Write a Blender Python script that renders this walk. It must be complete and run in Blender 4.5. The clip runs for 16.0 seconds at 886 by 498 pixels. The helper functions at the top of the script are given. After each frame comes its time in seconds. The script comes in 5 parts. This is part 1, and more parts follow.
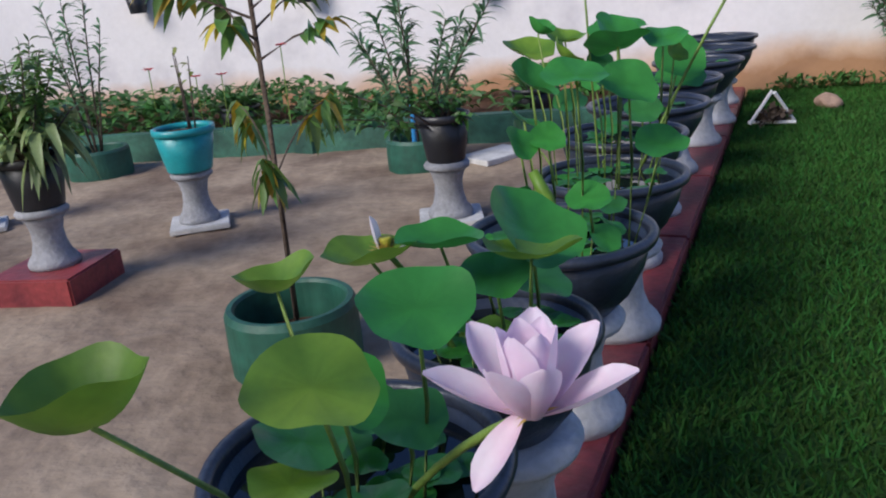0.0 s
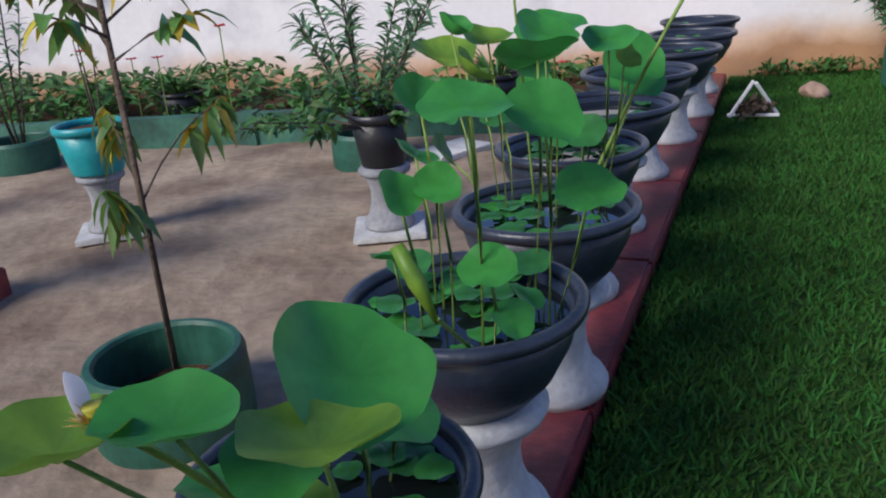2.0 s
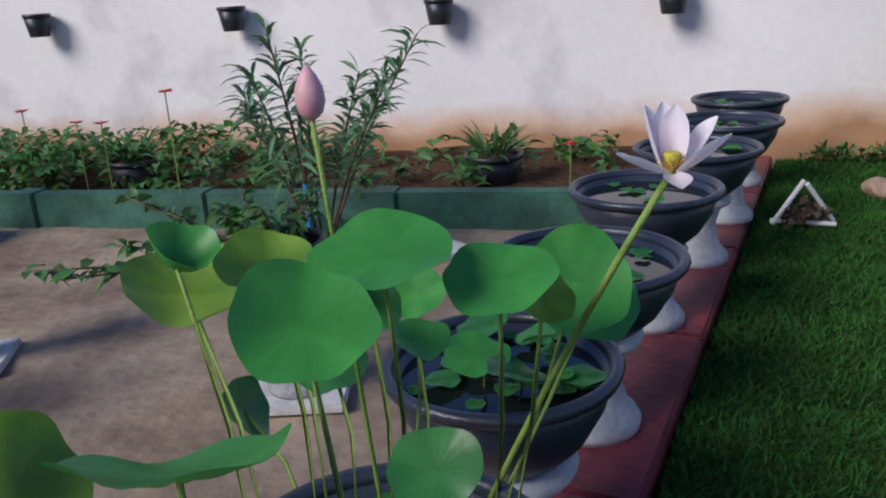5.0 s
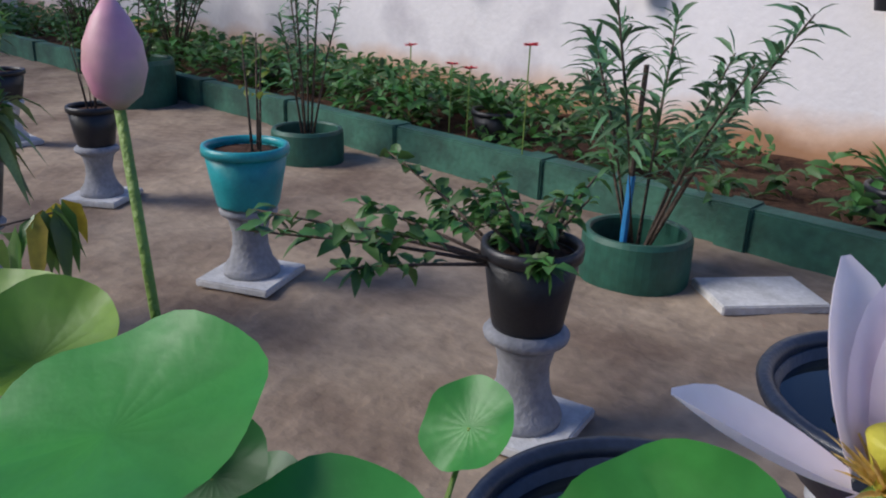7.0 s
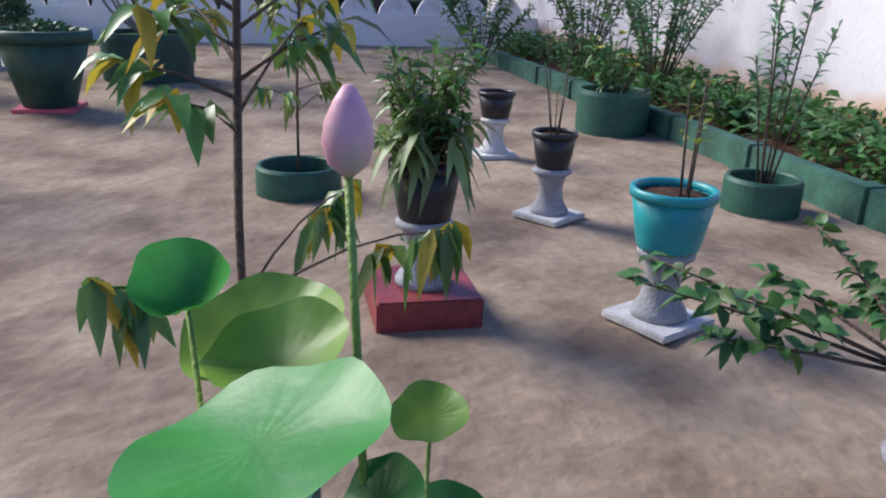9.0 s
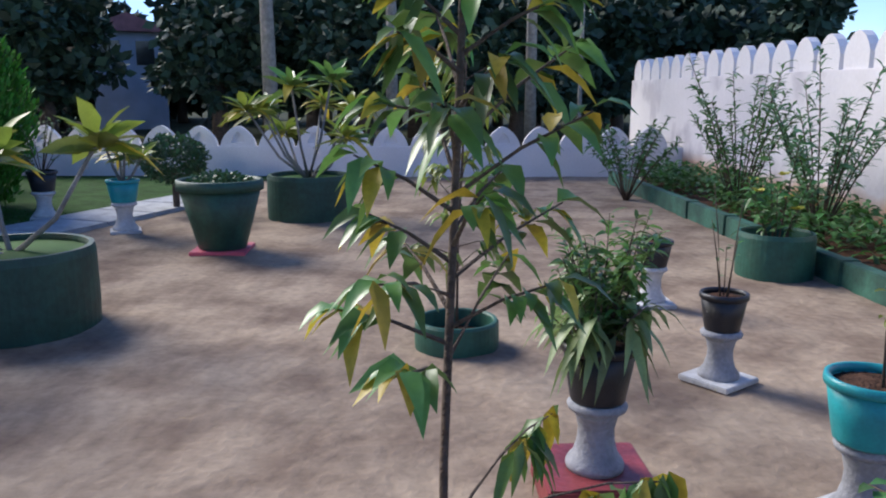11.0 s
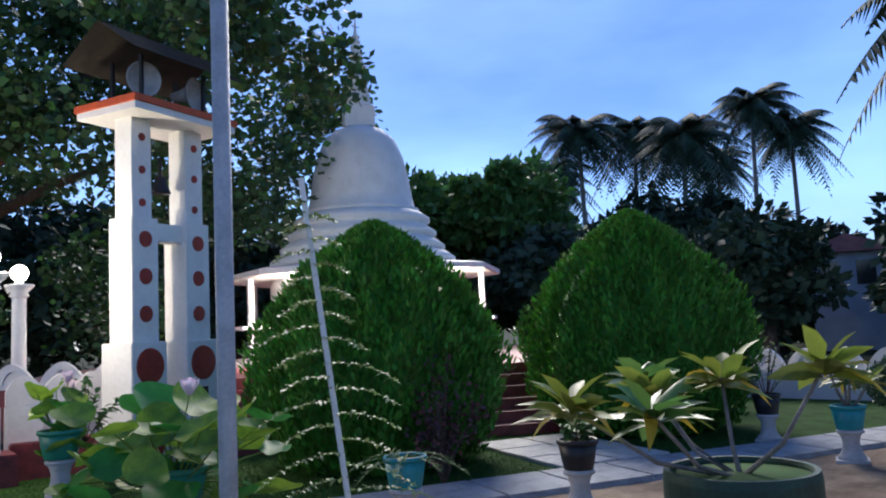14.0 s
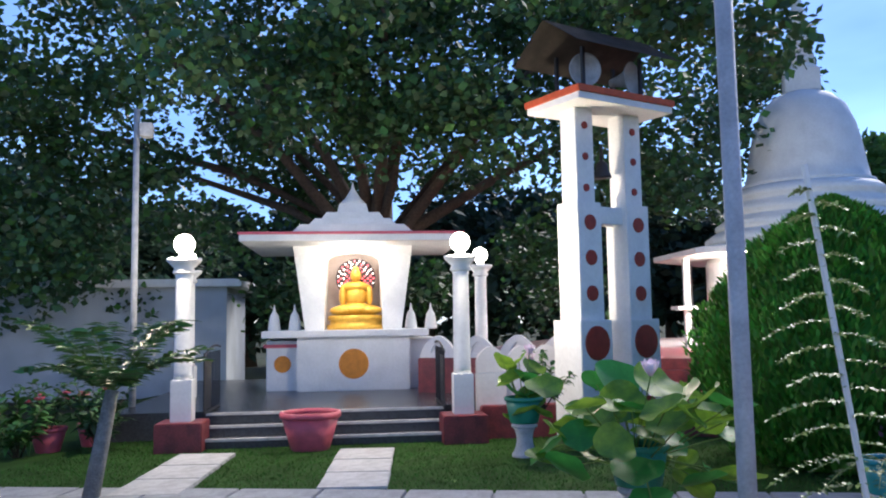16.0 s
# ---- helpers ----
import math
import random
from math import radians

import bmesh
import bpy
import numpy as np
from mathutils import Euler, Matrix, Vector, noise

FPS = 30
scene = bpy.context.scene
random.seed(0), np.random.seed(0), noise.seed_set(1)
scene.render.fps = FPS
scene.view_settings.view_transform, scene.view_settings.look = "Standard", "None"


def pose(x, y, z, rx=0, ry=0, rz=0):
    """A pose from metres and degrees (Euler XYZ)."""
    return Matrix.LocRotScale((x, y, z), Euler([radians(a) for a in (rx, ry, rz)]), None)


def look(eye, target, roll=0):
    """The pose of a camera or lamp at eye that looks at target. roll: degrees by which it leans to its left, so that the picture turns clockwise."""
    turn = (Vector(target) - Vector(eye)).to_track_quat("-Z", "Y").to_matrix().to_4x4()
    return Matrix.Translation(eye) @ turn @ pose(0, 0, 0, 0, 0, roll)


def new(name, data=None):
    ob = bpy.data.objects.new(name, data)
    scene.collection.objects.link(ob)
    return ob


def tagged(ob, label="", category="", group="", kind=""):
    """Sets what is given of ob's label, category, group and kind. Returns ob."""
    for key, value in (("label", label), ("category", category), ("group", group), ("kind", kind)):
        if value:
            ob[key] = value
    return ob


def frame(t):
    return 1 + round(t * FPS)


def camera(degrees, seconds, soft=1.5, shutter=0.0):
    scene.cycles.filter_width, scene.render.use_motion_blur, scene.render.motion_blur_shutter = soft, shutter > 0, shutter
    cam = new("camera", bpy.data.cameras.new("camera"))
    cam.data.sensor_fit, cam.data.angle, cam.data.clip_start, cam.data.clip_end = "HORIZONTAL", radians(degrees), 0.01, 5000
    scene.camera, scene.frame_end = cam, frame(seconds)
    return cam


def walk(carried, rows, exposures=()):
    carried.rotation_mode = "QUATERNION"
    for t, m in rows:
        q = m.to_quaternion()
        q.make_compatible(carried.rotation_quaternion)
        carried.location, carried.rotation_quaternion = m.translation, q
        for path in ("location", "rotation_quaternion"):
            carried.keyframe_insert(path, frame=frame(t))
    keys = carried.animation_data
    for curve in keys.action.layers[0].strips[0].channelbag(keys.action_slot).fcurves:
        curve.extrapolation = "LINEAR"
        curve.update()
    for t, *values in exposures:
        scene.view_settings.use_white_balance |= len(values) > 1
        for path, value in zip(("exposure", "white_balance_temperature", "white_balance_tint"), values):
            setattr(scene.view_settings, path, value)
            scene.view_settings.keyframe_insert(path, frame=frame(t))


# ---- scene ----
cam = camera(58.0, 16.0, soft=2.0)
PATH = [
    (0, (-0.029, -0.669, 1.35), (-0.4, 1.188, 0.707), -5.2),
    (0.5, (-0.068, -0.557, 1.375), (-0.294, 1.309, 0.692), -6.4),
    (1, (-0.07, -0.419, 1.345), (-0.307, 1.431, 0.623), -6.4),
    (1.5, (0.039, -0.244, 1.355), (-0.295, 1.591, 0.631), -6.0),
    (2, (0.132, -0.078, 1.361), (-0.209, 1.762, 0.655), -4.8),
    (2.5, (0.157, 0.176, 1.369), (-0.134, 2.038, 0.699), -3.9),
    (3, (0.174, 0.36, 1.399), (-0.089, 2.239, 0.765), -4.0),
    (3.2, (0.207, 0.421, 1.397), (-0.051, 2.303, 0.773), -3.9),
    (5.3, (0.379, 1.296, 1.474), (-0.173, 3.115, 0.85), -3.4),
    (5.5, (0.375, 1.383, 1.465), (-0.266, 3.17, 0.836), -3.1),
    (6, (0.444, 1.571, 1.45), (-0.422, 3.256, 0.809), -1.2),
    (6.2, (0.475, 1.634, 1.446), (-0.464, 3.275, 0.792), -0.4),
    (6.5, (0.503, 1.752, 1.439), (-0.545, 3.318, 0.768), 0.5),
    (7, (0.489, 1.939, 1.411), (-0.795, 3.311, 0.726), 1.9),
    (7.5, (0.515, 2.049, 1.391), (-1.015, 3.106, 0.656), 2.5),
    (8, (0.566, 2.141, 1.372), (-1.143, 2.833, 0.596), 2.7),
    (8.5, (0.586, 2.14, 1.407), (-1.204, 2.646, 0.674), 2.4),
    (8.7, (0.585, 2.133, 1.426), (-1.232, 2.595, 0.728), 2.3),
    (10.8, (0.458, 1.986, 1.715), (-1.486, 2.18, 1.286), 0.8),
    (11, (0.452, 1.969, 1.72), (-1.508, 2.062, 1.336), 0.3),
    (11.5, (0.46, 1.975, 1.737), (-1.506, 1.739, 1.46), -0.8),
    (12, (0.493, 2.03, 1.758), (-1.419, 1.466, 1.598), -1.3),
    (12.5, (0.559, 2.049, 1.782), (-1.262, 1.222, 1.738), -2.3),
    (13, (0.561, 2.103, 1.804), (-1.145, 1.061, 1.874), -3.9),
    (13.5, (0.525, 2.035, 1.789), (-1.045, 0.805, 1.932), -2.9),
    (14, (0.551, 1.964, 1.766), (-0.855, 0.556, 1.965), -2.7),
    (14.5, (0.593, 1.869, 1.742), (-0.617, 0.294, 1.979), -2.4),
    (15, (0.651, 1.838, 1.742), (-0.337, 0.116, 1.989), -1.9),
    (15.5, (0.725, 1.855, 1.766), (-0.022, 0.012, 1.981), -1.3),
    (16, (0.812, 1.885, 1.823), (0.29, -0.037, 1.999), -1.0),
]

walk(cam, [(t, look(eye, target, roll)) for t, eye, target, roll in PATH], [(0.0, 1.35), (2.0, 1.4), (3.0, 1.15), (5.5, 1.15), (7.0, 1.2), (8.0, 1.5), (8.7, 1.8), (11.0, 1.78), (12.0, 1.7), (13.0, 1.35), (15.0, 1.5), (16.0, 1.75)])

# ---- world and light ----
SKY, SUN, SUN_AZ, SUN_EL = 0.066, 1.6, 228.0, 36.0
world = bpy.data.worlds.new("dusk_sky")
scene.world = world
world.use_nodes = True
wn, wl = world.node_tree.nodes, world.node_tree.links
bg = wn["Background"]
sky = wn.new("ShaderNodeTexSky")
sky.sky_type, sky.sun_disc = "NISHITA", False
sky.sun_elevation, sky.sun_rotation = radians(SUN_EL), radians(90 - SUN_AZ)
sky.ozone_density, sky.dust_density, sky.air_density = 5.0, 0.1, 1.0
wtc, wno, wra, wmx = wn.new("ShaderNodeTexCoord"), wn.new("ShaderNodeTexNoise"), wn.new("ShaderNodeValToRGB"), wn.new("ShaderNodeMixRGB")
wmap = wn.new("ShaderNodeMapping")
wmap.inputs["Scale"].default_value = (1.0, 1.0, 3.0)
wl.new(wtc.outputs["Generated"], wmap.inputs["Vector"])
wl.new(wmap.outputs["Vector"], wno.inputs["Vector"])
wno.inputs["Scale"].default_value, wno.inputs["Detail"].default_value = 1.6, 5.0
wra.color_ramp.elements[0].position, wra.color_ramp.elements[1].position = 0.38, 0.68
wra.color_ramp.elements[0].color, wra.color_ramp.elements[1].color = (0.50, 0.60, 0.90, 1), (0.98, 1.02, 1.16, 1)
wl.new(wno.outputs["Fac"], wra.inputs["Fac"])
wmx.blend_type = "MULTIPLY"
wmx.inputs["Fac"].default_value = 1.0
wl.new(sky.outputs["Color"], wmx.inputs["Color1"])
wl.new(wra.outputs["Color"], wmx.inputs["Color2"])
wl.new(wmx.outputs["Color"], bg.inputs["Color"])
bg.inputs["Strength"].default_value = SKY
sun = new("sun", bpy.data.lights.new("sun", "SUN"))
sun.data.energy, sun.data.angle, sun.data.color = SUN, radians(28), (1.0, 0.94, 0.88)
a_, e_ = radians(SUN_AZ), radians(SUN_EL)
sun.matrix_world = look((30 * math.cos(a_) * math.cos(e_), 30 * math.sin(a_) * math.cos(e_), 30 * math.sin(e_)), (0, 0, 0))


def lamp(name, at, watts, colour, size=0.08):
    ob = new(name, bpy.data.lights.new(name, "POINT"))
    ob.location, ob.data.energy, ob.data.color, ob.data.shadow_soft_size = at, watts, colour, size
    return ob


# ---- materials ----
def mat(name, colour, rough=0.6, metal=0.0, vary=0.25, scale=6.0, bump=0.2, fine=80.0, second=None, per=0.0, spec=0.5, glow=0.0, translucent=0.0):
    """A node material: colour mottled at two sizes, with relief and, where wanted, a second colour in blotches."""
    m = bpy.data.materials.new(name)
    m.use_nodes = True
    n, l = m.node_tree.nodes, m.node_tree.links
    b = n["Principled BSDF"]
    tc, n1, n2 = n.new("ShaderNodeTexCoord"), n.new("ShaderNodeTexNoise"), n.new("ShaderNodeTexNoise")
    n1.inputs["Scale"].default_value, n1.inputs["Detail"].default_value = scale, 4.0
    n2.inputs["Scale"].default_value, n2.inputs["Detail"].default_value = fine, 3.0
    l.new(tc.outputs["Object"], n1.inputs["Vector"])
    l.new(tc.outputs["Object"], n2.inputs["Vector"])
    ramp = n.new("ShaderNodeValToRGB")
    lo = second or tuple(c * (1 - vary) for c in colour)
    ramp.color_ramp.elements[0].color, ramp.color_ramp.elements[1].color = (*lo, 1), (*colour, 1)
    ramp.color_ramp.elements[0].position, ramp.color_ramp.elements[1].position = 0.34, 0.62
    l.new(n1.outputs["Fac"], ramp.inputs["Fac"])
    mul = n.new("ShaderNodeMixRGB")
    mul.blend_type = "MULTIPLY"
    mul.inputs["Fac"].default_value = min(1.0, vary * 1.6)
    l.new(ramp.outputs["Color"], mul.inputs["Color1"])
    l.new(n2.outputs["Fac"], mul.inputs["Color2"])
    hue = n.new("ShaderNodeHueSaturation")
    hue.inputs["Value"].default_value = 1.0 + vary * 0.6
    l.new(mul.outputs["Color"], hue.inputs["Color"])
    if per:
        geo, mr, mh = n.new("ShaderNodeNewGeometry"), n.new("ShaderNodeMapRange"), n.new("ShaderNodeMapRange")
        mr.inputs["To Min"].default_value, mr.inputs["To Max"].default_value = (1 - per) * (1 + vary * 0.6), (1 + per) * (1 + vary * 0.6)
        mh.inputs["To Min"].default_value, mh.inputs["To Max"].default_value = 0.5 - 0.05 * per, 0.5 + 0.05 * per
        l.new(geo.outputs["Random Per Island"], mr.inputs["Value"])
        l.new(geo.outputs["Random Per Island"], mh.inputs["Value"])
        l.new(mr.outputs["Result"], hue.inputs["Value"])
        l.new(mh.outputs["Result"], hue.inputs["Hue"])
    l.new(hue.outputs["Color"], b.inputs["Base Color"])
    b.inputs["Roughness"].default_value, b.inputs["Metallic"].default_value = rough, metal
    b.inputs["Specular IOR Level"].default_value = spec
    if bump:
        bp = n.new("ShaderNodeBump")
        bp.inputs["Strength"].default_value, bp.inputs["Distance"].default_value = bump, 0.02
        l.new(n2.outputs["Fac"], bp.inputs["Height"])
        l.new(bp.outputs["Normal"], b.inputs["Normal"])
    if glow:
        b.inputs["Emission Color"].default_value, b.inputs["Emission Strength"].default_value = (*colour, 1), glow
    if translucent:
        tr, mx = n.new("ShaderNodeBsdfTranslucent"), n.new("ShaderNodeMixShader")
        mx.inputs["Fac"].default_value = translucent
        l.new(hue.outputs["Color"], tr.inputs["Color"])
        l.new(b.outputs["BSDF"], mx.inputs[1])
        l.new(tr.outputs["BSDF"], mx.inputs[2])
        l.new(mx.outputs["Shader"], n["Material Output"].inputs["Surface"])
    return m


SAND = mat("sand", (0.39, 0.305, 0.225), 0.95, vary=0.34, scale=1.6, bump=0.7, fine=13, second=(0.20, 0.145, 0.11), spec=0.1)
LAWN = mat("lawn_soil", (0.045, 0.11, 0.025), 0.95, vary=0.4, scale=3, bump=0.8, fine=60, spec=0.1)
GRASS = mat("grass", (0.052, 0.16, 0.028), 0.75, vary=0.3, scale=1.5, bump=0, per=0.45, spec=0.2, translucent=0.25)
FARM = mat("far_soil", (0.06, 0.07, 0.035), 0.95, vary=0.4, scale=0.3, spec=0.1)
PLASTER = mat("plaster", (0.80, 0.77, 0.77), 0.85, vary=0.10, scale=0.8, bump=0.15, fine=25, spec=0.2)
WHITE = mat("white_paint", (0.80, 0.80, 0.80), 0.6, vary=0.10, scale=2.5, bump=0.1, fine=20, spec=0.3)
GREENWALL = mat("green_paint", (0.045, 0.16, 0.11), 0.7, vary=0.35, scale=3.0, bump=0.3, fine=25, second=(0.02, 0.075, 0.055))
RED = mat("red_oxide", (0.30, 0.05, 0.055), 0.45, vary=0.4, scale=5, bump=0.2, fine=30, second=(0.17, 0.03, 0.04))
GREENPOT = mat("green_pot", (0.02, 0.11, 0.075), 0.55, vary=0.3, scale=6, bump=0.15, fine=25)
DARKGREEN = mat("dark_green_pot", (0.014, 0.075, 0.05), 0.55, vary=0.35, scale=5, bump=0.2, fine=20)
TEAL = mat("teal_plastic", (0.015, 0.33, 0.36), 0.4, vary=0.2, scale=9, bump=0.05)
BLACK = mat("black_plastic", (0.018, 0.02, 0.026), 0.42, vary=0.35, scale=8, bump=0.1)
TUB = mat("tub_plastic", (0.035, 0.045, 0.07), 0.35, vary=0.35, scale=7, bump=0.1)
CONC = mat("cast_concrete", (0.34, 0.35, 0.38), 0.85, vary=0.3, scale=7, bump=0.35, fine=50)
PALECONC = mat("pale_concrete", (0.60, 0.60, 0.60), 0.85, vary=0.25, scale=8, bump=0.3, fine=45)
PAVE = mat("paving", (0.42, 0.44, 0.47), 0.8, vary=0.3, scale=4, bump=0.3, fine=30)
SOIL = mat("soil", (0.13, 0.07, 0.045), 0.95, vary=0.5, scale=18, bump=0.9, fine=60, spec=0.1)
WATER = mat("pond_water", (0.012, 0.016, 0.018), 0.03, vary=0.2, bump=0, fine=10, spec=0.5)
LOTUS = mat("lotus_leaf", (0.062, 0.34, 0.06), 0.42, vary=0.22, scale=7, bump=0.06, fine=40, translucent=0.3)
LOTUSY = mat("young_lotus_leaf", (0.26, 0.44, 0.05), 0.45, vary=0.25, scale=7, bump=0.06, fine=40, second=(0.10, 0.24, 0.03), translucent=0.35)
LOTUSD = mat("dark_lotus_leaf", (0.045, 0.22, 0.055), 0.4, vary=0.25, scale=7, bump=0.06, fine=40, translucent=0.2)
STALK = mat("lotus_stalk", (0.20, 0.32, 0.06), 0.55, vary=0.25, scale=20, bump=0.3, fine=200)
PETAL = mat("lotus_petal", (0.90, 0.80, 0.88), 0.55, vary=0.06, scale=14, bump=0.05, second=(0.88, 0.60, 0.76), translucent=0.35)
PETALW = mat("pale_petal", (0.90, 0.86, 0.90), 0.55, vary=0.06, scale=10, bump=0.05, second=(0.86, 0.74, 0.82), translucent=0.35)
BUD = mat("bud_petal", (0.66, 0.22, 0.42), 0.5, vary=0.2, scale=9, bump=0.05, second=(0.62, 0.45, 0.36))
YELLOW = mat("yellow_pod", (0.52, 0.48, 0.05), 0.6, vary=0.2)
STAMEN = mat("stamen", (0.75, 0.52, 0.15), 0.6, vary=0.2)
LEAF = mat("leaf", (0.075, 0.19, 0.045), 0.5, vary=0.2, scale=4, bump=0, per=0.35, translucent=0.25)
LEAFD = mat("dark_leaf", (0.045, 0.115, 0.04), 0.55, vary=0.2, scale=4, bump=0, per=0.4, translucent=0.15)
LEAFB = mat("bluish_leaf", (0.11, 0.25, 0.11), 0.5, vary=0.2, scale=4, bump=0, per=0.35, translucent=0.2)
LEAFL = mat("lime_leaf", (0.25, 0.31, 0.05), 0.45, vary=0.25, scale=4, bump=0, per=0.35, translucent=0.3)
LEAFG = mat("fresh_leaf", (0.13, 0.25, 0.06), 0.35, vary=0.2, scale=4, bump=0, per=0.4, translucent=0.3)
LEAFP = mat("pale_leaf", (0.26, 0.36, 0.14), 0.45, vary=0.25, scale=6, bump=0, per=0.35, translucent=0.3)
LEAFY = mat("yellow_leaf", (0.60, 0.46, 0.05), 0.5, vary=0.3, scale=6, bump=0, per=0.3, translucent=0.3)
CONIFER = mat("thuja_leaf", (0.075, 0.26, 0.022), 0.65, vary=0.25, scale=2, bump=0, per=0.4, translucent=0.15)
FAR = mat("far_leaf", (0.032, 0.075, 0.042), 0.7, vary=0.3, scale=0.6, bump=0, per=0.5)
BARK = mat("bark", (0.14, 0.10, 0.075), 0.9, vary=0.4, scale=14, bump=0.7, fine=60)
GREYBARK = mat("grey_bark", (0.30, 0.29, 0.27), 0.9, vary=0.35, scale=9, bump=0.6, fine=40)
STEEL = mat("galvanised_steel", (0.50, 0.51, 0.54), 0.55, metal=0.1, vary=0.25, scale=9, bump=0.15)
ORANGE = mat("orange_paint", (0.62, 0.10, 0.03), 0.6, vary=0.2, scale=8)
DISC = mat("brick_red_paint", (0.36, 0.04, 0.025), 0.6, vary=0.25, scale=8)
SAFFRON = mat("saffron_paint", (0.72, 0.26, 0.03), 0.6, vary=0.2, scale=8)
PINK = mat("pink_paint", (0.66, 0.12, 0.17), 0.5, vary=0.2, scale=8)
GOLD = mat("gold_paint", (0.72, 0.42, 0.06), 0.35, metal=0.5, vary=0.2, scale=12)
GRANITE = mat("dark_tile", (0.06, 0.065, 0.075), 0.25, vary=0.3, scale=20)
IRON = mat("black_iron", (0.02, 0.02, 0.024), 0.5, vary=0.3)
BULB = mat("lamp_glass", (1.0, 0.95, 0.85), 0.3, vary=0.0, bump=0, glow=9.0)
LEDW = mat("coloured_bulb", (1.0, 0.8, 0.7), 0.3, vary=0.0, bump=0, glow=3.0)
LEDR = mat("red_bulb", (1.0, 0.08, 0.10), 0.3, vary=0.0, bump=0, glow=2.5)
NIGHT = mat("dark_board", (0.03, 0.015, 0.02), 0.6, vary=0.2)
ROOFT = mat("red_roof_tile", (0.33, 0.12, 0.10), 0.8, vary=0.3, scale=3)
HOUSEW = mat("pale_wall", (0.50, 0.55, 0.62), 0.8, vary=0.2, scale=1)
OLDROOF = mat("weathered_sheet", (0.10, 0.085, 0.07), 0.9, vary=0.4, scale=4, bump=0.4)
BLUEROPE = mat("blue_tape", (0.03, 0.25, 0.55), 0.5, vary=0.2)
REDPETAL = mat("red_petal", (0.70, 0.03, 0.05), 0.5, vary=0.2)
GLASSD = mat("dark_glass", (0.02, 0.025, 0.035), 0.1, vary=0.2, bump=0)
MAROON = mat("maroon_leaf", (0.10, 0.03, 0.035), 0.6, vary=0.3, scale=4, bump=0, per=0.4)


def stained_wall():
    """White plaster with warm rising damp whose height wanders, and grey blotches."""
    m = mat("damp_plaster", (0.80, 0.765, 0.765), 0.9, vary=0.08, scale=0.7, bump=0.2, fine=18, spec=0.15)
    n, l = m.node_tree.nodes, m.node_tree.links
    b = n["Principled BSDF"]
    src = b.inputs["Base Color"].links[0].from_socket
    tc, sep, no = n.new("ShaderNodeTexCoord"), n.new("ShaderNodeSeparateXYZ"), n.new("ShaderNodeTexNoise")
    no.inputs["Scale"].default_value, no.inputs["Detail"].default_value = 1.7, 6.0
    l.new(tc.outputs["Object"], sep.inputs["Vector"])
    l.new(tc.outputs["Object"], no.inputs["Vector"])
    ma = n.new("ShaderNodeMath")
    ma.operation = "MULTIPLY_ADD"
    ma.inputs[1].default_value = -0.42
    l.new(no.outputs["Fac"], ma.inputs[0])
    l.new(sep.outputs["Z"], ma.inputs[2])
    rp = n.new("ShaderNodeValToRGB")
    e = rp.color_ramp.elements
    e[0].position, e[0].color = 0.0, (0.55, 0.32, 0.18, 1)
    e[1].position, e[1].color = 0.32, (1, 1, 1, 1)
    mid = e.new(0.12)
    mid.color = (0.84, 0.62, 0.46, 1)
    l.new(ma.outputs["Value"], rp.inputs["Fac"])
    mx = n.new("ShaderNodeMixRGB")
    mx.blend_type = "MULTIPLY"
    mx.inputs["Fac"].default_value = 1.0
    l.new(src, mx.inputs["Color1"])
    l.new(rp.outputs["Color"], mx.inputs["Color2"])
    # Soft-edged grey noise blotches multiplied over the whole wall.
    blot, fade_, mg = n.new("ShaderNodeTexNoise"), n.new("ShaderNodeValToRGB"), n.new("ShaderNodeMixRGB")
    blot.inputs["Scale"].default_value, blot.inputs["Detail"].default_value = 0.9, 7.0
    l.new(tc.outputs["Object"], blot.inputs["Vector"])
    g = fade_.color_ramp.elements
    g[0].position, g[0].color = 0.36, (0.70, 0.69, 0.72, 1)
    g[1].position, g[1].color = 0.47, (1, 1, 1, 1)
    l.new(blot.outputs["Fac"], fade_.inputs["Fac"])
    mg.blend_type = "MULTIPLY"
    mg.inputs["Fac"].default_value = 0.8
    l.new(mx.outputs["Color"], mg.inputs["Color1"])
    l.new(fade_.outputs["Color"], mg.inputs["Color2"])
    l.new(mg.outputs["Color"], b.inputs["Base Color"])
    return m


DAMP = stained_wall()


# ---- building helpers ----
def thing(name, at, label, category, group="", rz=0.0):
    ob = new(name)
    ob.matrix_world = pose(*at, 0, 0, rz)
    return tagged(ob, label, category, group)


def mesh_of(name, bm, material, smooth=False):
    bmesh.ops.recalc_face_normals(bm, faces=bm.faces)
    me = bpy.data.meshes.new(name)
    bm.to_mesh(me)
    bm.free()
    me.materials.append(material)
    if smooth:
        me.shade_smooth()
    return me


def part(name, bm, material, parent=None, label="", at=None, smooth=False):
    me = bm if isinstance(bm, bpy.types.Mesh) else mesh_of(name, bm, material, smooth)
    ob = new(name, me)
    if parent is not None:
        ob.parent = parent
    if at is not None:
        ob.matrix_basis = at
    return tagged(ob, label)


def setting(name, bm, material, label, category, smooth=False):
    return tagged(part(name, bm, material, None, label, None, smooth), "", category, "", "structure")


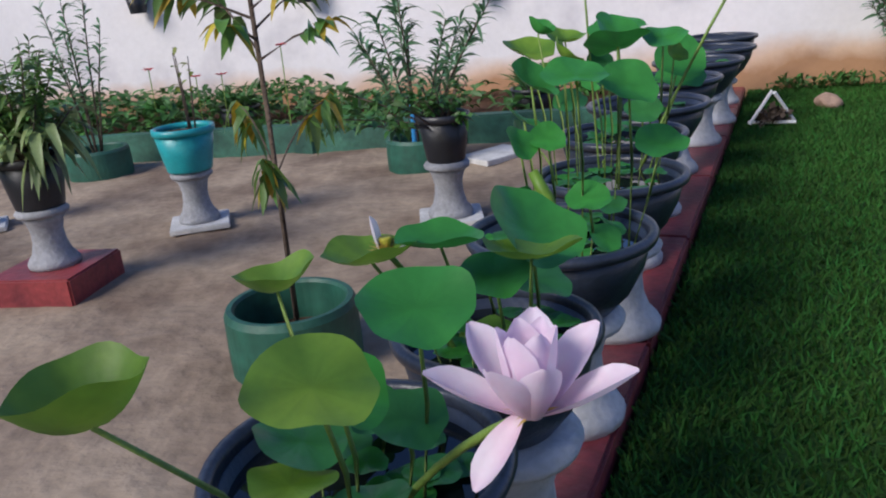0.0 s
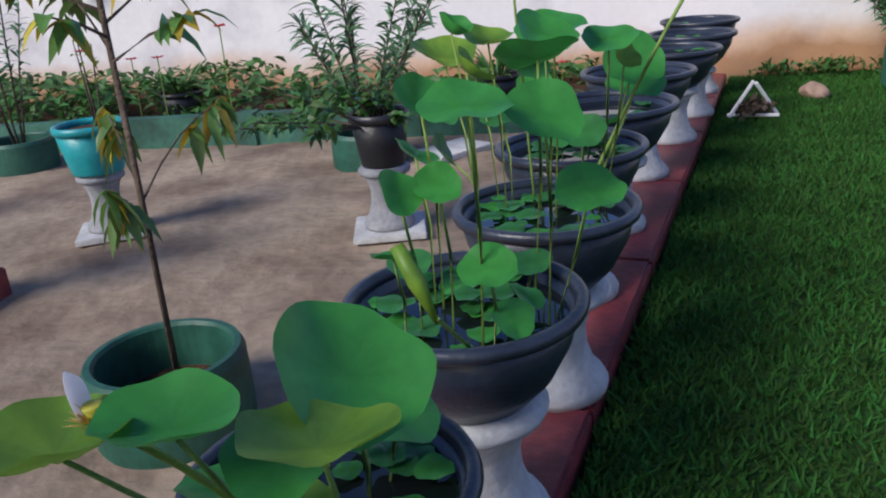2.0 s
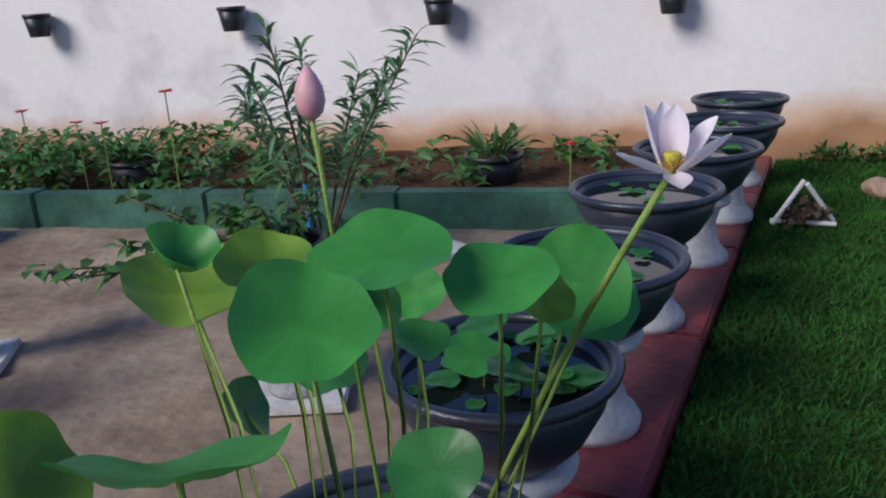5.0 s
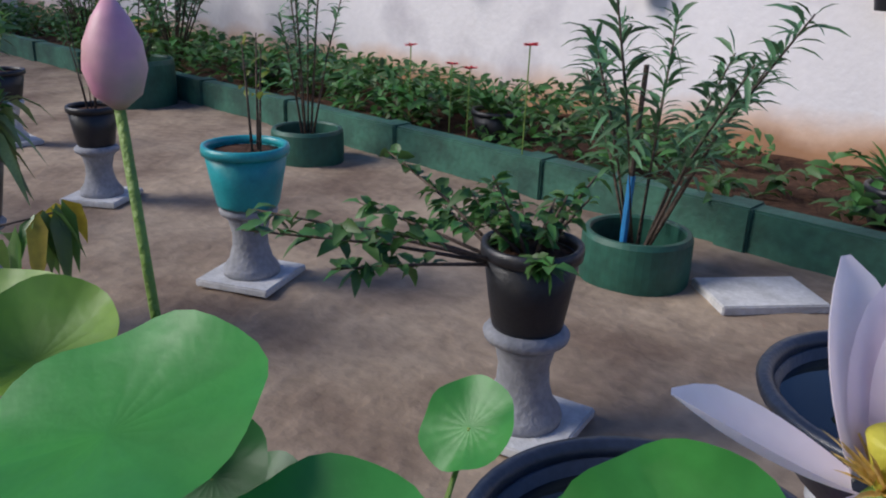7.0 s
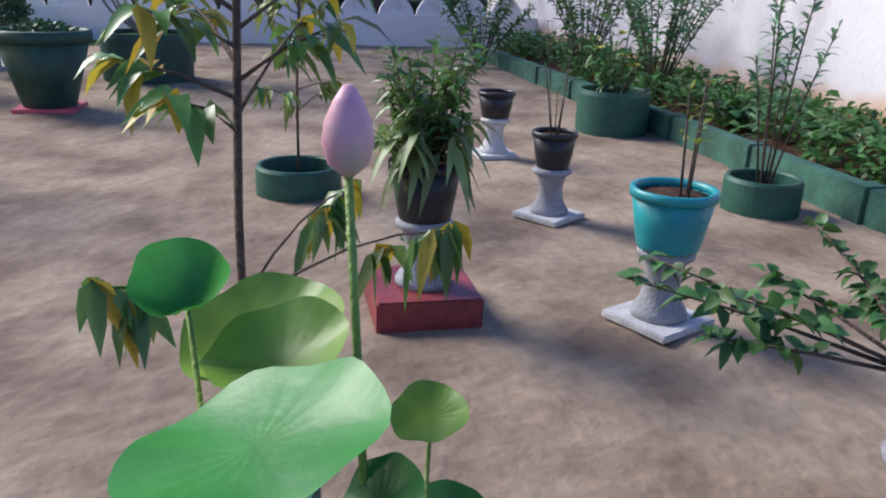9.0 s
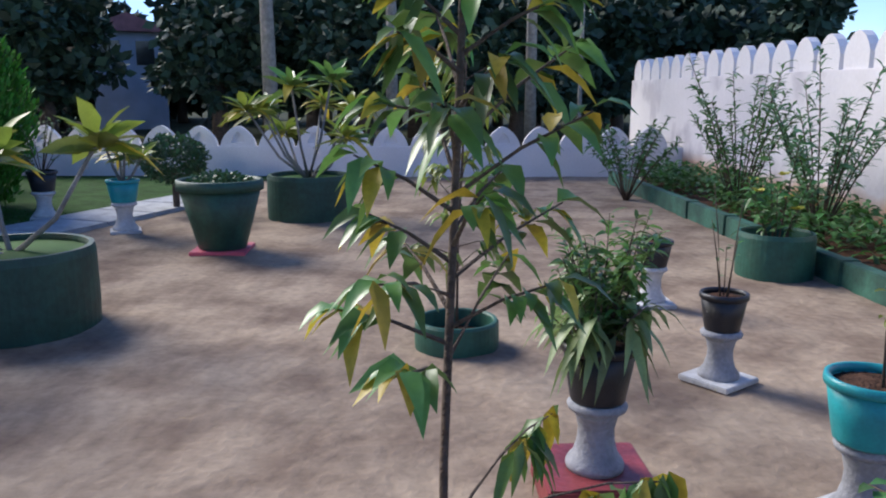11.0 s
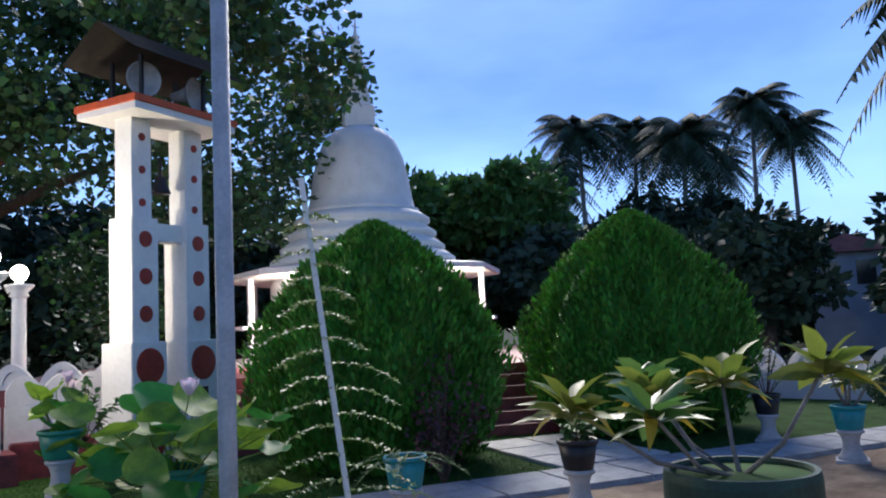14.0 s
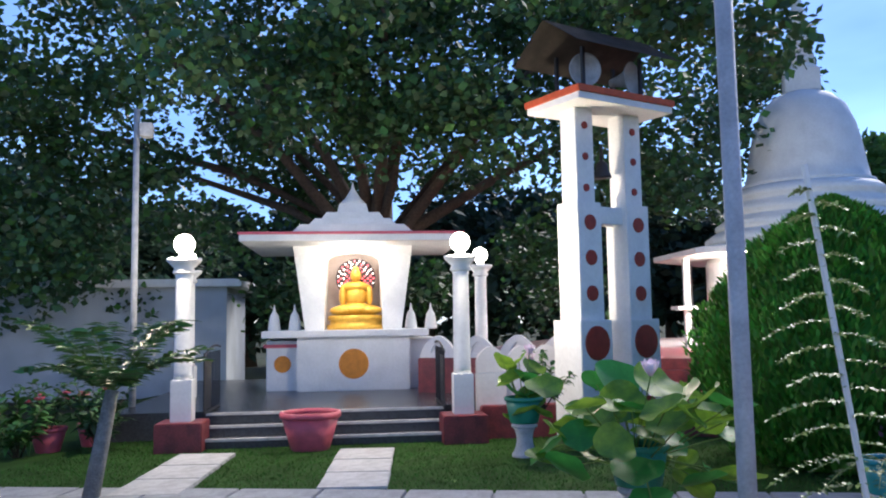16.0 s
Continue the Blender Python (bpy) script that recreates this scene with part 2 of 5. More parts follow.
def box(x0, y0, z0, x1, y1, z1, bevel=0.0, bm=None):
    bm = bm or bmesh.new()
    r = bmesh.ops.create_cube(bm, size=1.0, matrix=Matrix.Translation(((x0 + x1) / 2, (y0 + y1) / 2, (z0 + z1) / 2)) @ Matrix.Diagonal((x1 - x0, y1 - y0, z1 - z0, 1)))
    if bevel:
        es = {e for v in r["verts"] for e in v.link_edges}
        bmesh.ops.bevel(bm, geom=list(es), offset=bevel, segments=2, affect="EDGES")
    return bm


def lathe(profile, seg=32, bm=None, at=(0, 0, 0), wave=0.0, cap=True):
    """A turned solid from (radius, height) pairs."""
    bm = bm or bmesh.new()
    rings = []
    for r, z in profile:
        ring = []
        for k in range(seg):
            a = 2 * math.pi * k / seg
            rr = r * (1 + wave * math.cos(a * seg / 2))
            ring.append(bm.verts.new((at[0] + rr * math.cos(a), at[1] + rr * math.sin(a), at[2] + z)))
        rings.append(ring)
    for p, q in zip(rings, rings[1:]):
        for k in range(seg):
            bm.faces.new((p[k], p[(k + 1) % seg], q[(k + 1) % seg], q[k]))
    if cap:
        bm.faces.new(rings[0][::-1])
        bm.faces.new(rings[-1])
    else:
        for k in range(seg):
            bm.faces.new((rings[-1][k], rings[-1][(k + 1) % seg], rings[0][(k + 1) % seg], rings[0][k]))
    return bm


def tube(points, radii, seg=7, bm=None):
    """A tapered round stem through points."""
    bm = bm or bmesh.new()
    pts = [Vector(p) for p in points]
    if isinstance(radii, (int, float)):
        radii = [radii] * len(pts)
    rings = []
    for k, p in enumerate(pts):
        d = (pts[min(k + 1, len(pts) - 1)] - pts[max(k - 1, 0)]).normalized()
        u = d.orthogonal().normalized()
        w = d.cross(u)
        rings.append([bm.verts.new(p + (u * math.cos(6.2832 * i / seg) + w * math.sin(6.2832 * i / seg)) * radii[k]) for i in range(seg)])
    for p, q in zip(rings, rings[1:]):
        best = min(range(seg), key=lambda s: (p[0].co - q[s].co).length)
        for i in range(seg):
            bm.faces.new((p[i], p[(i + 1) % seg], q[(i + 1 + best) % seg], q[(i + best) % seg]))
    bm.faces.new(rings[0][::-1])
    bm.faces.new(rings[-1])
    return bm


def arc(a, b, sag, n=6):
    a, b = Vector(a), Vector(b)
    return [a.lerp(b, k / n) + Vector((0, 0, sag * 4 * (k / n) * (1 - k / n))) for k in range(n + 1)]


def leaves_mesh(name, centres, ways, length, width, material, rng, droop=0.25, sway=0.35, fold=0.15):
    """Many leaves as one mesh: each a folded pointed blade of six faces, growing from its centre along its way."""
    c = np.asarray(centres, float)
    n = len(c)
    d = np.asarray(ways, float) + rng.normal(0, sway, (n, 3))
    d /= np.linalg.norm(d, axis=1)[:, None] + 1e-9
    up = np.tile((0.0, 0.0, 1.0), (n, 1)) + rng.normal(0, 0.35, (n, 3))
    s = np.cross(d, up)
    s /= np.linalg.norm(s, axis=1)[:, None] + 1e-9
    nm = np.cross(s, d)
    ln = length * rng.uniform(0.7, 1.25, (n, 1))
    wd = width * rng.uniform(0.75, 1.2, (n, 1))
    zd = np.array((0, 0, 1.0))
    mid1, mid2, tip = c + d * ln * 0.35, c + d * ln * 0.7 - zd * ln * droop * 0.4, c + d * ln - zd * ln * droop
    v = np.stack([c, mid1 + s * wd * 0.5 + nm * wd * fold, mid2 + s * wd * 0.36 + nm * wd * fold, tip, mid2 - s * wd * 0.36 + nm * wd * fold, mid1 - s * wd * 0.5 + nm * wd * fold, mid1, mid2], axis=1).reshape(-1, 3)
    f = np.array([(0, 1, 6), (1, 2, 7), (1, 7, 6), (2, 3, 7), (0, 6, 5), (6, 7, 4), (6, 4, 5), (7, 3, 4)])
    faces = (f[None] + (np.arange(n) * 8)[:, None, None]).reshape(-1, 3)
    me = bpy.data.meshes.new(name)
    me.from_pydata(v.tolist(), [], faces.tolist())
    me.materials.append(material)
    me.shade_smooth()
    return me


def cards_mesh(name, centres, size, material, rng, flat=0.0, out=None, ratio=0.6):
    """Many small pointed leaves of two triangles as one mesh."""
    c = np.asarray(centres, float)
    n = len(c)
    d = rng.normal(0, 1, (n, 3))
    d[:, 2] = d[:, 2] * (1 - flat) - 0.4 * flat
    if out is not None:
        d = d * 0.6 + np.asarray(out)
    d /= np.linalg.norm(d, axis=1)[:, None] + 1e-9
    s = np.cross(d, rng.normal(0, 1, (n, 3)))
    s /= np.linalg.norm(s, axis=1)[:, None] + 1e-9
    ln = size * rng.uniform(0.6, 1.4, (n, 1))
    v = np.stack([c, c + d * ln * 0.5 + s * ln * ratio * 0.5, c + d * ln, c + d * ln * 0.5 - s * ln * ratio * 0.5], axis=1).reshape(-1, 3)
    faces = (np.array([(0, 1, 2), (0, 2, 3)])[None] + (np.arange(n) * 4)[:, None, None]).reshape(-1, 3)
    me = bpy.data.meshes.new(name)
    me.from_pydata(v.tolist(), [], faces.tolist())
    me.materials.append(material)
    return me


RNG = np.random.default_rng(7)
rnd = random.Random(3)


def kerb_x(y):
    return -0.298 + 0.232 * y


# ---- the setting: ground, walls, fences ----
bm = bmesh.new()
bmesh.ops.create_grid(bm, x_segments=60, y_segments=60, size=300)
for v in bm.verts:
    v.co.z = -0.06
setting("ground", bm, FARM, "dark earth and scrub around the garden out to the horizon", "ground")

bm = bmesh.new()
bmesh.ops.create_grid(bm, x_segments=280, y_segments=270, size=1.0, matrix=Matrix.Translation((-7.2, -1.2, 0)) @ Matrix.Diagonal((9.2, 8.9, 1, 1)))
for v in bm.verts:
    v.co.z = 0.012 * noise.noise(v.co * 2.1) + 0.012 * noise.noise(v.co * 6) - 0.006
kill = [f for f in bm.faces if f.calc_center_median().x > kerb_x(f.calc_center_median().y) - 0.2]
bmesh.ops.delete(bm, geom=kill, context="FACES")
setting("sand_yard", bm, SAND, "raked brown sand of the yard with footmarks and darker damp patches", "ground", True)

lawn_bm = bmesh.new()
vs = [lawn_bm.verts.new(p) for p in ((kerb_x(-12) + 0.02, -12, 0), (9, -12, 0), (9, 7.8, 0), (kerb_x(7.8) + 0.02, 7.8, 0))]
lawn_bm.faces.new(vs)
lawn = setting("lawn", lawn_bm, LAWN, "short dark green lawn beside the red edging", "lawn")


def grass(name, n, region, height, parent):
    xs, ys = region(n)
    k = len(xs)
    a = RNG.uniform(0, 6.283, k)
    h = height * RNG.uniform(0.5, 1.3, k)
    lx, ly = RNG.normal(0, 0.6, k) * h, RNG.normal(0, 0.6, k) * h
    w = 0.005 + height * 0.05
    v = np.stack([np.stack([xs - np.cos(a) * w, ys - np.sin(a) * w, np.zeros(k)], 1), np.stack([xs + np.cos(a) * w, ys + np.sin(a) * w, np.zeros(k)], 1), np.stack([xs + lx, ys + ly, h], 1)], 1).reshape(-1, 3)
    me = bpy.data.meshes.new(name)
    me.from_pydata(v.tolist(), [], np.arange(3 * k).reshape(-1, 3).tolist())
    me.materials.append(GRASS)
    return tagged(part(name, me, GRASS), "short blades of green lawn grass", "grass", "", "stuff")


def near_lawn(n):
    y = -1.5 + 9.3 * RNG.uniform(0, 1, n) ** 1.15
    x = kerb_x(y) + 0.02 + 4.6 * RNG.uniform(0, 1, n) ** 1.2
    return x, y


grass("grass_blades", 170000, near_lawn, 0.035, lawn)

# red edging strip under the tubs, in cast lengths
for k in range(9):
    y0, y1 = -2.6 + k * 1.14, -2.6 + (k + 1) * 1.14 - 0.008
    bm = box(-0.5, 0, -0.03, 0.0, math.hypot(y1 - y0, 0.232 * (y1 - y0)), 0.075, 0.012)
    ob = part("edging_slab", bm, RED)
    ob.matrix_world = pose(kerb_x(y0), y0, 0, 0, 0, -math.degrees(math.atan(0.232)))
    tagged(ob, "dark red oxide painted concrete edging slab under the water tubs", "edging", "edging slabs")

# north wall, its coping points, the planting bed and the low green wall
setting("wall_north", box(-20.3, 7.8, -0.1, 9.2, 8.0, 2.05, 0.01), DAMP, "white plastered boundary wall with orange damp stains along its foot", "wall")


def picket_mesh(w, h, d):
    bm = bmesh.new()
    out = [(-w / 2, 0), (w / 2, 0), (w / 2, h * 0.45)] + [(w / 2 * math.cos(a) * (1 - 0.25 * math.sin(a)), h * 0.45 + h * 0.55 * math.sin(a)) for a in (0.35, 0.8, 1.25)] + [(0, h)] + [(-w / 2 * math.cos(a) * (1 - 0.25 * math.sin(a)), h * 0.45 + h * 0.55 * math.sin(a)) for a in (1.25, 0.8, 0.35)] + [(-w / 2, h * 0.45)]
    f = bm.faces.new([bm.verts.new((x, -d / 2, z)) for x, z in out])
    r = bmesh.ops.extrude_face_region(bm, geom=[f])
    bmesh.ops.translate(bm, verts=[g for g in r["geom"] if isinstance(g, bmesh.types.BMVert)], vec=(0, d, 0))
    return mesh_of("coping_point", bm, PLASTER)


wall_n = bpy.data.objects["wall_north"]
pk = picket_mesh(0.60, 0.50, 0.14)
for k in range(41):
    part("coping_point", pk, PLASTER, wall_n, "", pose(-19.9 + 0.71 * k, 7.9, 2.045))
fence_w = setting("fence_west", box(-16.4, -16, -0.1, -16.2, 7.8, 0.62, 0.01), PLASTER, "low white wall with a row of pointed lotus-bud copings", "wall")


def lotus_coping():
    """A rounded pointed coping with a recessed oval."""
    bm = bmesh.new()
    n = 18
    pts = [(0.36 * math.cos(a) * (1 - 0.3 * math.sin(a) ** 3), 0.42 * math.sin(a) ** 1.2 if math.sin(a) > 0 else 0) for a in [math.pi * k / n for k in range(n + 1)]]
    front = [bm.verts.new((x, -0.07, z)) for x, z in pts]
    back = [bm.verts.new((x, 0.07, z)) for x, z in pts]
    inner = [bm.verts.new((x * 0.38, -0.07, 0.08 + z * 0.5)) for x, z in pts]
    deep = [bm.verts.new((x * 0.34, -0.02, 0.085 + z * 0.48)) for x, z in pts]
    for a, b in ((front, inner), (inner, deep), (back, front)):
        for k in range(n):
            bm.faces.new((a[k], a[k + 1], b[k + 1], b[k]))
    for a, b in ((front, inner), (inner, deep)):
        bm.faces.new((a[0], b[0], b[n], a[n]))
    bm.faces.new(deep)
    bm.faces.new(back[::-1])
    return mesh_of("coping", bm, PLASTER)


cop = lotus_coping()
for k in range(30):
    part("coping", cop, PLASTER, fence_w, "", pose(-16.3, -15.5 + 0.78 * k, 0.61, 0, 0, 90))

low = setting("low_wall", box(-15.0, 5.93, -0.1, 0.55, 6.08, 0.235, 0.012), GREENWALL, "low green painted retaining wall with dark stains", "wall")
for k in range(9):
    part("pier", box(-4.6 + k * 1.35 - 0.09 - 6, 5.905, -0.05, -4.6 + k * 1.35 + 0.09 - 6, 6.1, 0.245, 0.01), GREENWALL, low)
bm = bmesh.new()
bmesh.ops.create_grid(bm, x_segments=120, y_segments=16, size=1.0, matrix=Matrix.Translation((-7.2, 6.93, 0.14)) @ Matrix.Diagonal((7.75, 0.87, 1, 1)))
for v in bm.verts:
    v.co.z += 0.04 * noise.noise(v.co * 3)
setting("bed_soil", bm, SOIL, "dark moist soil of the raised planting bed", "soil", True)
setting("east_wall", box(9.0, -16, -0.1, 9.2, 7.8, 2.25, 0.01), PLASTER, "plain white boundary wall closing the garden", "wall")

# paving: the strip beside the yard and crossing slabs
STRIP = pose(-7.25, -4.06, 0, 0, 0, 158.3)
bm = bmesh.new()
bmesh.ops.create_grid(bm, x_segments=2, y_segments=2, size=1.0, matrix=STRIP @ Matrix.Translation((-2, 6.0, 0.012)) @ Matrix.Diagonal((13, 6.0, 1, 1)))
lawn2 = setting("temple_lawn", bm, LAWN, "mown green lawn between the paved strip and the shrine", "lawn")


def far_lawn(n):
    x, y = RNG.uniform(-12, 4, n), 6.2 * RNG.uniform(0, 1, n)
    p = np.array(STRIP)
    return p[0, 0] * x + p[0, 1] * y + p[0, 3], p[1, 0] * x + p[1, 1] * y + p[1, 3]


grass("grass_blades", 60000, far_lawn, 0.045, lawn2)
pave_parent = setting("paved_strip", box(-14, -1.04, -0.06, 6.4, 0.0, 0.015), PAVE, "grey concrete paving strip between sand yard and lawn", "pavement")
pave_parent.matrix_world = STRIP
slab = mesh_of("paving_slab", box(-0.44, -0.5, 0.0, 0.44, 0.5, 0.05, 0.008), PAVE)
for k in range(22):
    part("paving_slab", slab, PAVE, pave_parent, "", pose(-13.5 + 0.91 * k, -0.52, 0.002))
slab2 = mesh_of("paving_slab", box(-0.4, -0.4, 0.0, 0.4, 0.4, 0.055, 0.008), PALECONC)
for k in range(3):
    for j in range(2):
        part("paving_slab", slab2, PALECONC, pave_parent, "", pose(0.45 + 0.83 * j, 0.45 + 0.84 * k, 0.004, 0, 0, 2))
slab3 = mesh_of("paving_slab", box(-0.38, -0.43, 0.0, 0.38, 0.43, 0.05, 0.008), PALECONC)
for x0 in (-0.6, 1.55):
    for k in range(3):
        ob = part("paving_slab", slab3, PALECONC, pave_parent)
        ob.matrix_world = pose(x0 - 0.20 * k, -7.35 - 0.86 * k + (0.1 if x0 < 0 else -0.25), 0.004, 0, 0, -14)
        ob.matrix_parent_inverse = STRIP.inverted()
        ob.matrix_basis = pose(x0 - 0.20 * k, -7.35 - 0.86 * k + (0.1 if x0 < 0 else -0.25), 0.004, 0, 0, -14)


# ---- pots, tubs and pedestals ----
def pedestal(at, h, r, label, slab_w=0.0, material=CONC, group="turned pedestals", rz=0.0):
    t = thing("pedestal", at, label, "pedestal", group, rz)
    z = 0.0
    if slab_w:
        part("base_slab", box(-slab_w / 2, -slab_w / 2, 0, slab_w / 2, slab_w / 2, 0.035, 0.006), PALECONC, t, "pale square concrete slab")
        z = 0.033
    k = h - z
    part("shaft", lathe([(r, z), (r * 1.02, z + 0.07 * k), (r * 0.95, z + 0.13 * k), (r * 0.78, z + 0.22 * k), (r * 0.65, z + 0.40 * k), (r * 0.62, z + 0.58 * k), (r * 0.72, z + 0.76 * k), (r * 0.88, z + 0.86 * k)], 28), material, t, smooth=True)
    part("cap", lathe([(r * 0.88, z + 0.86 * k), (r * 1.0, z + 0.875 * k), (r * 1.04, z + 0.93 * k), (r * 0.93, z + 0.985 * k), (r * 0.80, z + k)], 28), material, t, smooth=True)
    return t


def pot(at, r, h, material, label, name="flower_pot", ribs=0, group="", soil=SOIL, taper=0.72, category="flower pot"):
    t = thing(name, at, label, category, group)
    wall = [(r * taper * 0.97, 0.0), (r * taper, 0.012), (r * (taper + 0.4 * (0.93 - taper)), h * 0.35), (r * 0.93, h * 0.86), (r * 0.86, h * 0.87), (r * 0.84, h * 0.80), (r * taper * 0.8, h * 0.78)]
    part("body", lathe(wall, 40, wave=0.012 if ribs else 0), material, t, smooth=True)
    part("rim", lathe([(r * 0.86, h * 0.84), (r * 0.99, h * 0.85), (r, h * 0.92), (r * 0.985, h * 0.99), (r * 0.93, h), (r * 0.86, h * 0.98)], 40, cap=False), material, t, smooth=True)
    bm = lathe([(r * 0.85, h * 0.82), (r * 0.85, h * 0.86), (r * 0.5, h * 0.885), (0.01, h * 0.89)], 24)
    part("soil", bm, soil, t, "dry brown soil", smooth=True)
    return t


def ring_planter(at, r, h, material, label, wall=0.04, soil_at=0.35, soil=SOIL):
    t = thing("ring_planter", at, label, "planter", "ring planters")
    part("ring", lathe([(r, -0.01), (r * 1.01, h * 0.3), (r, h * 0.9), (r - 0.012, h), (r - wall + 0.008, h), (r - wall, h * 0.95), (r - wall, h * soil_at)], 48), material, t, smooth=False)
    part("soil", lathe([(r - wall - 0.002, h * soil_at - 0.05), (r - wall - 0.002, h * soil_at), (r * 0.5, h * soil_at + 0.01), (0.01, h * soil_at + 0.015)], 28), soil, t, "dark planter soil")
    return t


TUBS = [(-0.40, 0.36, 0.25), (-0.235, 0.845, 0.225), (-0.12, 1.475, 0.27), (0.035, 2.10, 0.27), (0.10, 2.80, 0.28), (0.26, 3.54, 0.31), (0.45, 4.4, 0.31), (0.71, 5.2, 0.31), (0.93, 5.95, 0.31), (1.10, 6.8, 0.31)]
for k, (x, y, R) in enumerate(TUBS):
    rz = 20 * k
    pedestal((x, y, 0.075), 0.345, 0.17, "pale grey turned concrete pedestal under a water tub", 0, PALECONC, "tub pedestals", rz)
    t = thing("water_tub", (x, y, 0.42), "round dark blue-black plastic water tub on a concrete pedestal", "water tub", "water tubs", rz)
    H, q = 0.235, R / 0.31
    part("bowl", lathe([(0.15 * q, 0), (0.165 * q, 0.006), (0.22 * q, 0.06), (0.265 * q, 0.14), (0.285 * q, H - 0.02), (0.265 * q, H - 0.02), (0.24 * q, 0.12), (0.14 * q, 0.05)], 48), TUB, t, smooth=True)
    part("rim", lathe([(0.272 * q, H - 0.028), (R - 0.006, H - 0.024), (R, H - 0.008), (R - 0.006, H + 0.004), (R - 0.022, H + 0.006), (0.275 * q, H - 0.004)], 48, cap=False), TUB, t, smooth=True)
    part("water", lathe([(0.268 * q, H - 0.06), (0.2715 * q, H - 0.042), (0.01, H - 0.0415)], 40), WATER, t, "still dark water mirroring the sky")

# pots in the yard
pedestal((-2.465, 3.822, 0), 0.36, 0.125, "grey turned concrete pedestal on a tilted slab under a teal pot", 0.36, rz=25)
pot((-2.465, 3.822, 0.36), 0.19, 0.27, TEAL, "teal plastic flower pot with dry soil on a grey pedestal", ribs=1)
pedestal((-0.845, 3.753, 0), 0.36, 0.13, "grey turned concrete pedestal on a pale slab under a black pot", 0.37, rz=12)
pot((-0.845, 3.753, 0.36), 0.155, 0.27, BLACK, "black plastic pot holding a straggling bush")
blk = thing("plinth_block", (-2.75, 2.78, 0), "low square dark red painted concrete plinth", "plinth")
part("block", box(-0.235, -0.235, -0.02, 0.235, 0.235, 0.13, 0.01), RED, blk)
pedestal((-2.745, 2.785, 0.13), 0.31, 0.125, "grey turned concrete pedestal on a red plinth", 0)
pot((-2.745, 2.785, 0.44), 0.165, 0.26, BLACK, "black plastic pot holding pale leafy shrub")
pedestal((-4.1, 3.87, 0), 0.33, 0.12, "grey turned concrete pedestal on a dark tile under a black pot", 0.34, rz=35)
pot((-4.1, 3.87, 0.33), 0.145, 0.23, BLACK, "black plastic pot with a bare twig")
pedestal((-5.9, 4.0, 0), 0.33, 0.12, "pale turned concrete pedestal standing on the sand", 0.34, PALECONC)
pot((-5.9, 4.0, 0.33), 0.16, 0.22, BLACK, "small black plastic pot on a pale pedestal")
slab_t = thing("loose_slab", (-0.755, 5.38, 0), "loose pale grey concrete slab lying on the sand", "slab", rz=-40)
part("slab", box(-0.17, -0.25, -0.01, 0.17, 0.25, 0.035, 0.006), PALECONC, slab_t)
ring_planter((-1.3, 5.2, 0), 0.26, 0.23, GREENPOT, "green painted concrete ring planter holding an oleander")
ring_planter((-4.15, 5.42, 0), 0.26, 0.23, GREENPOT, "green painted concrete ring planter near the low wall")
ring_planter((-7.0, 5.55, 0), 0.36, 0.42, GREENPOT, "green ring planter with a yellow-flowered shrub")
ring_planter((-1.16, 1.97, 0), 0.25, 0.25, GREENPOT, "green painted concrete ring planter holding a thin sapling")
ring_planter((-4.87, 2.32, 0), 0.29, 0.19, GREENPOT, "low green ring planter holding a slender tree")
ring_planter((-5.45, -0.93, 0), 0.58, 0.60, DARKGREEN, "large dark green drum planter holding a frangipani", 0.06, 0.92, GRASS)
ring_planter((-10.75, 0.62, 0), 0.57, 0.60, DARKGREEN, "large dark green drum planter with a frangipani at the far side", 0.06, 0.9, GRASS)
tile_t = thing("red_tile", (-8.33, -0.05, 0), "thin red tile under a big green pot", "tile")
part("tile", box(-0.3, -0.3, -0.01, 0.3, 0.3, 0.03, 0.006), PINK, tile_t)
pot((-8.33, -0.05, 0.03), 0.47, 0.76, DARKGREEN, "tall dark green tapering pot on a red tile", taper=0.55)
pedestal((-2.25, -0.42, 0), 0.36, 0.15, "grey turned pedestal under a teal pot", 0.34)
pot((-2.25, -0.42, 0.36), 0.20, 0.26, TEAL, "teal plastic pot holding a cycad-like plant", ribs=1)
for x, y, m_, lab in ((-5.82, -2.72, BLACK, "black pot with a small shrub on a pedestal by the paving"), (-4.3, -3.5, TEAL, "teal pot with drooping fern stems on a pedestal by the paving"), (-9.5, -1.5, TEAL, "teal pot with a small bush on a pedestal by the paving"), (-10.6, -2.95, BLACK, "dark pot with a pale shrub by the paving")):
    pedestal((x, y, 0.0), 0.38, 0.15, "pale turned concrete pedestal by the paving", 0.36, PALECONC, rz=20)
    pot((x, y, 0.38), 0.20, 0.28, m_, lab, ribs=m_ is TEAL)
for x, y, lab in ((-3.35, 6.6, "black pot of spiky grass plant in the bed"), (-0.53, 6.6, "black pot with spiky leaves against the stained wall"), (-6.45, 6.6, "black pot of long grassy leaves in the bed")):
    pot((x, y, 0.11), 0.21, 0.24, BLACK, lab, group="bed pots")
for x in (-4.8, -2.9, -1.1, 0.7):
    t = pot((x, 7.66, 1.16 + 0.02 * abs(x)), 0.12, 0.2, BLACK, "small black pot hanging on the white wall", group="wall pots")
    part("bracket", tube([(0, 0.14, 0.15), (0, 0.02, 0.17), (0, -0.11, 0.17)], 0.006), IRON, t)

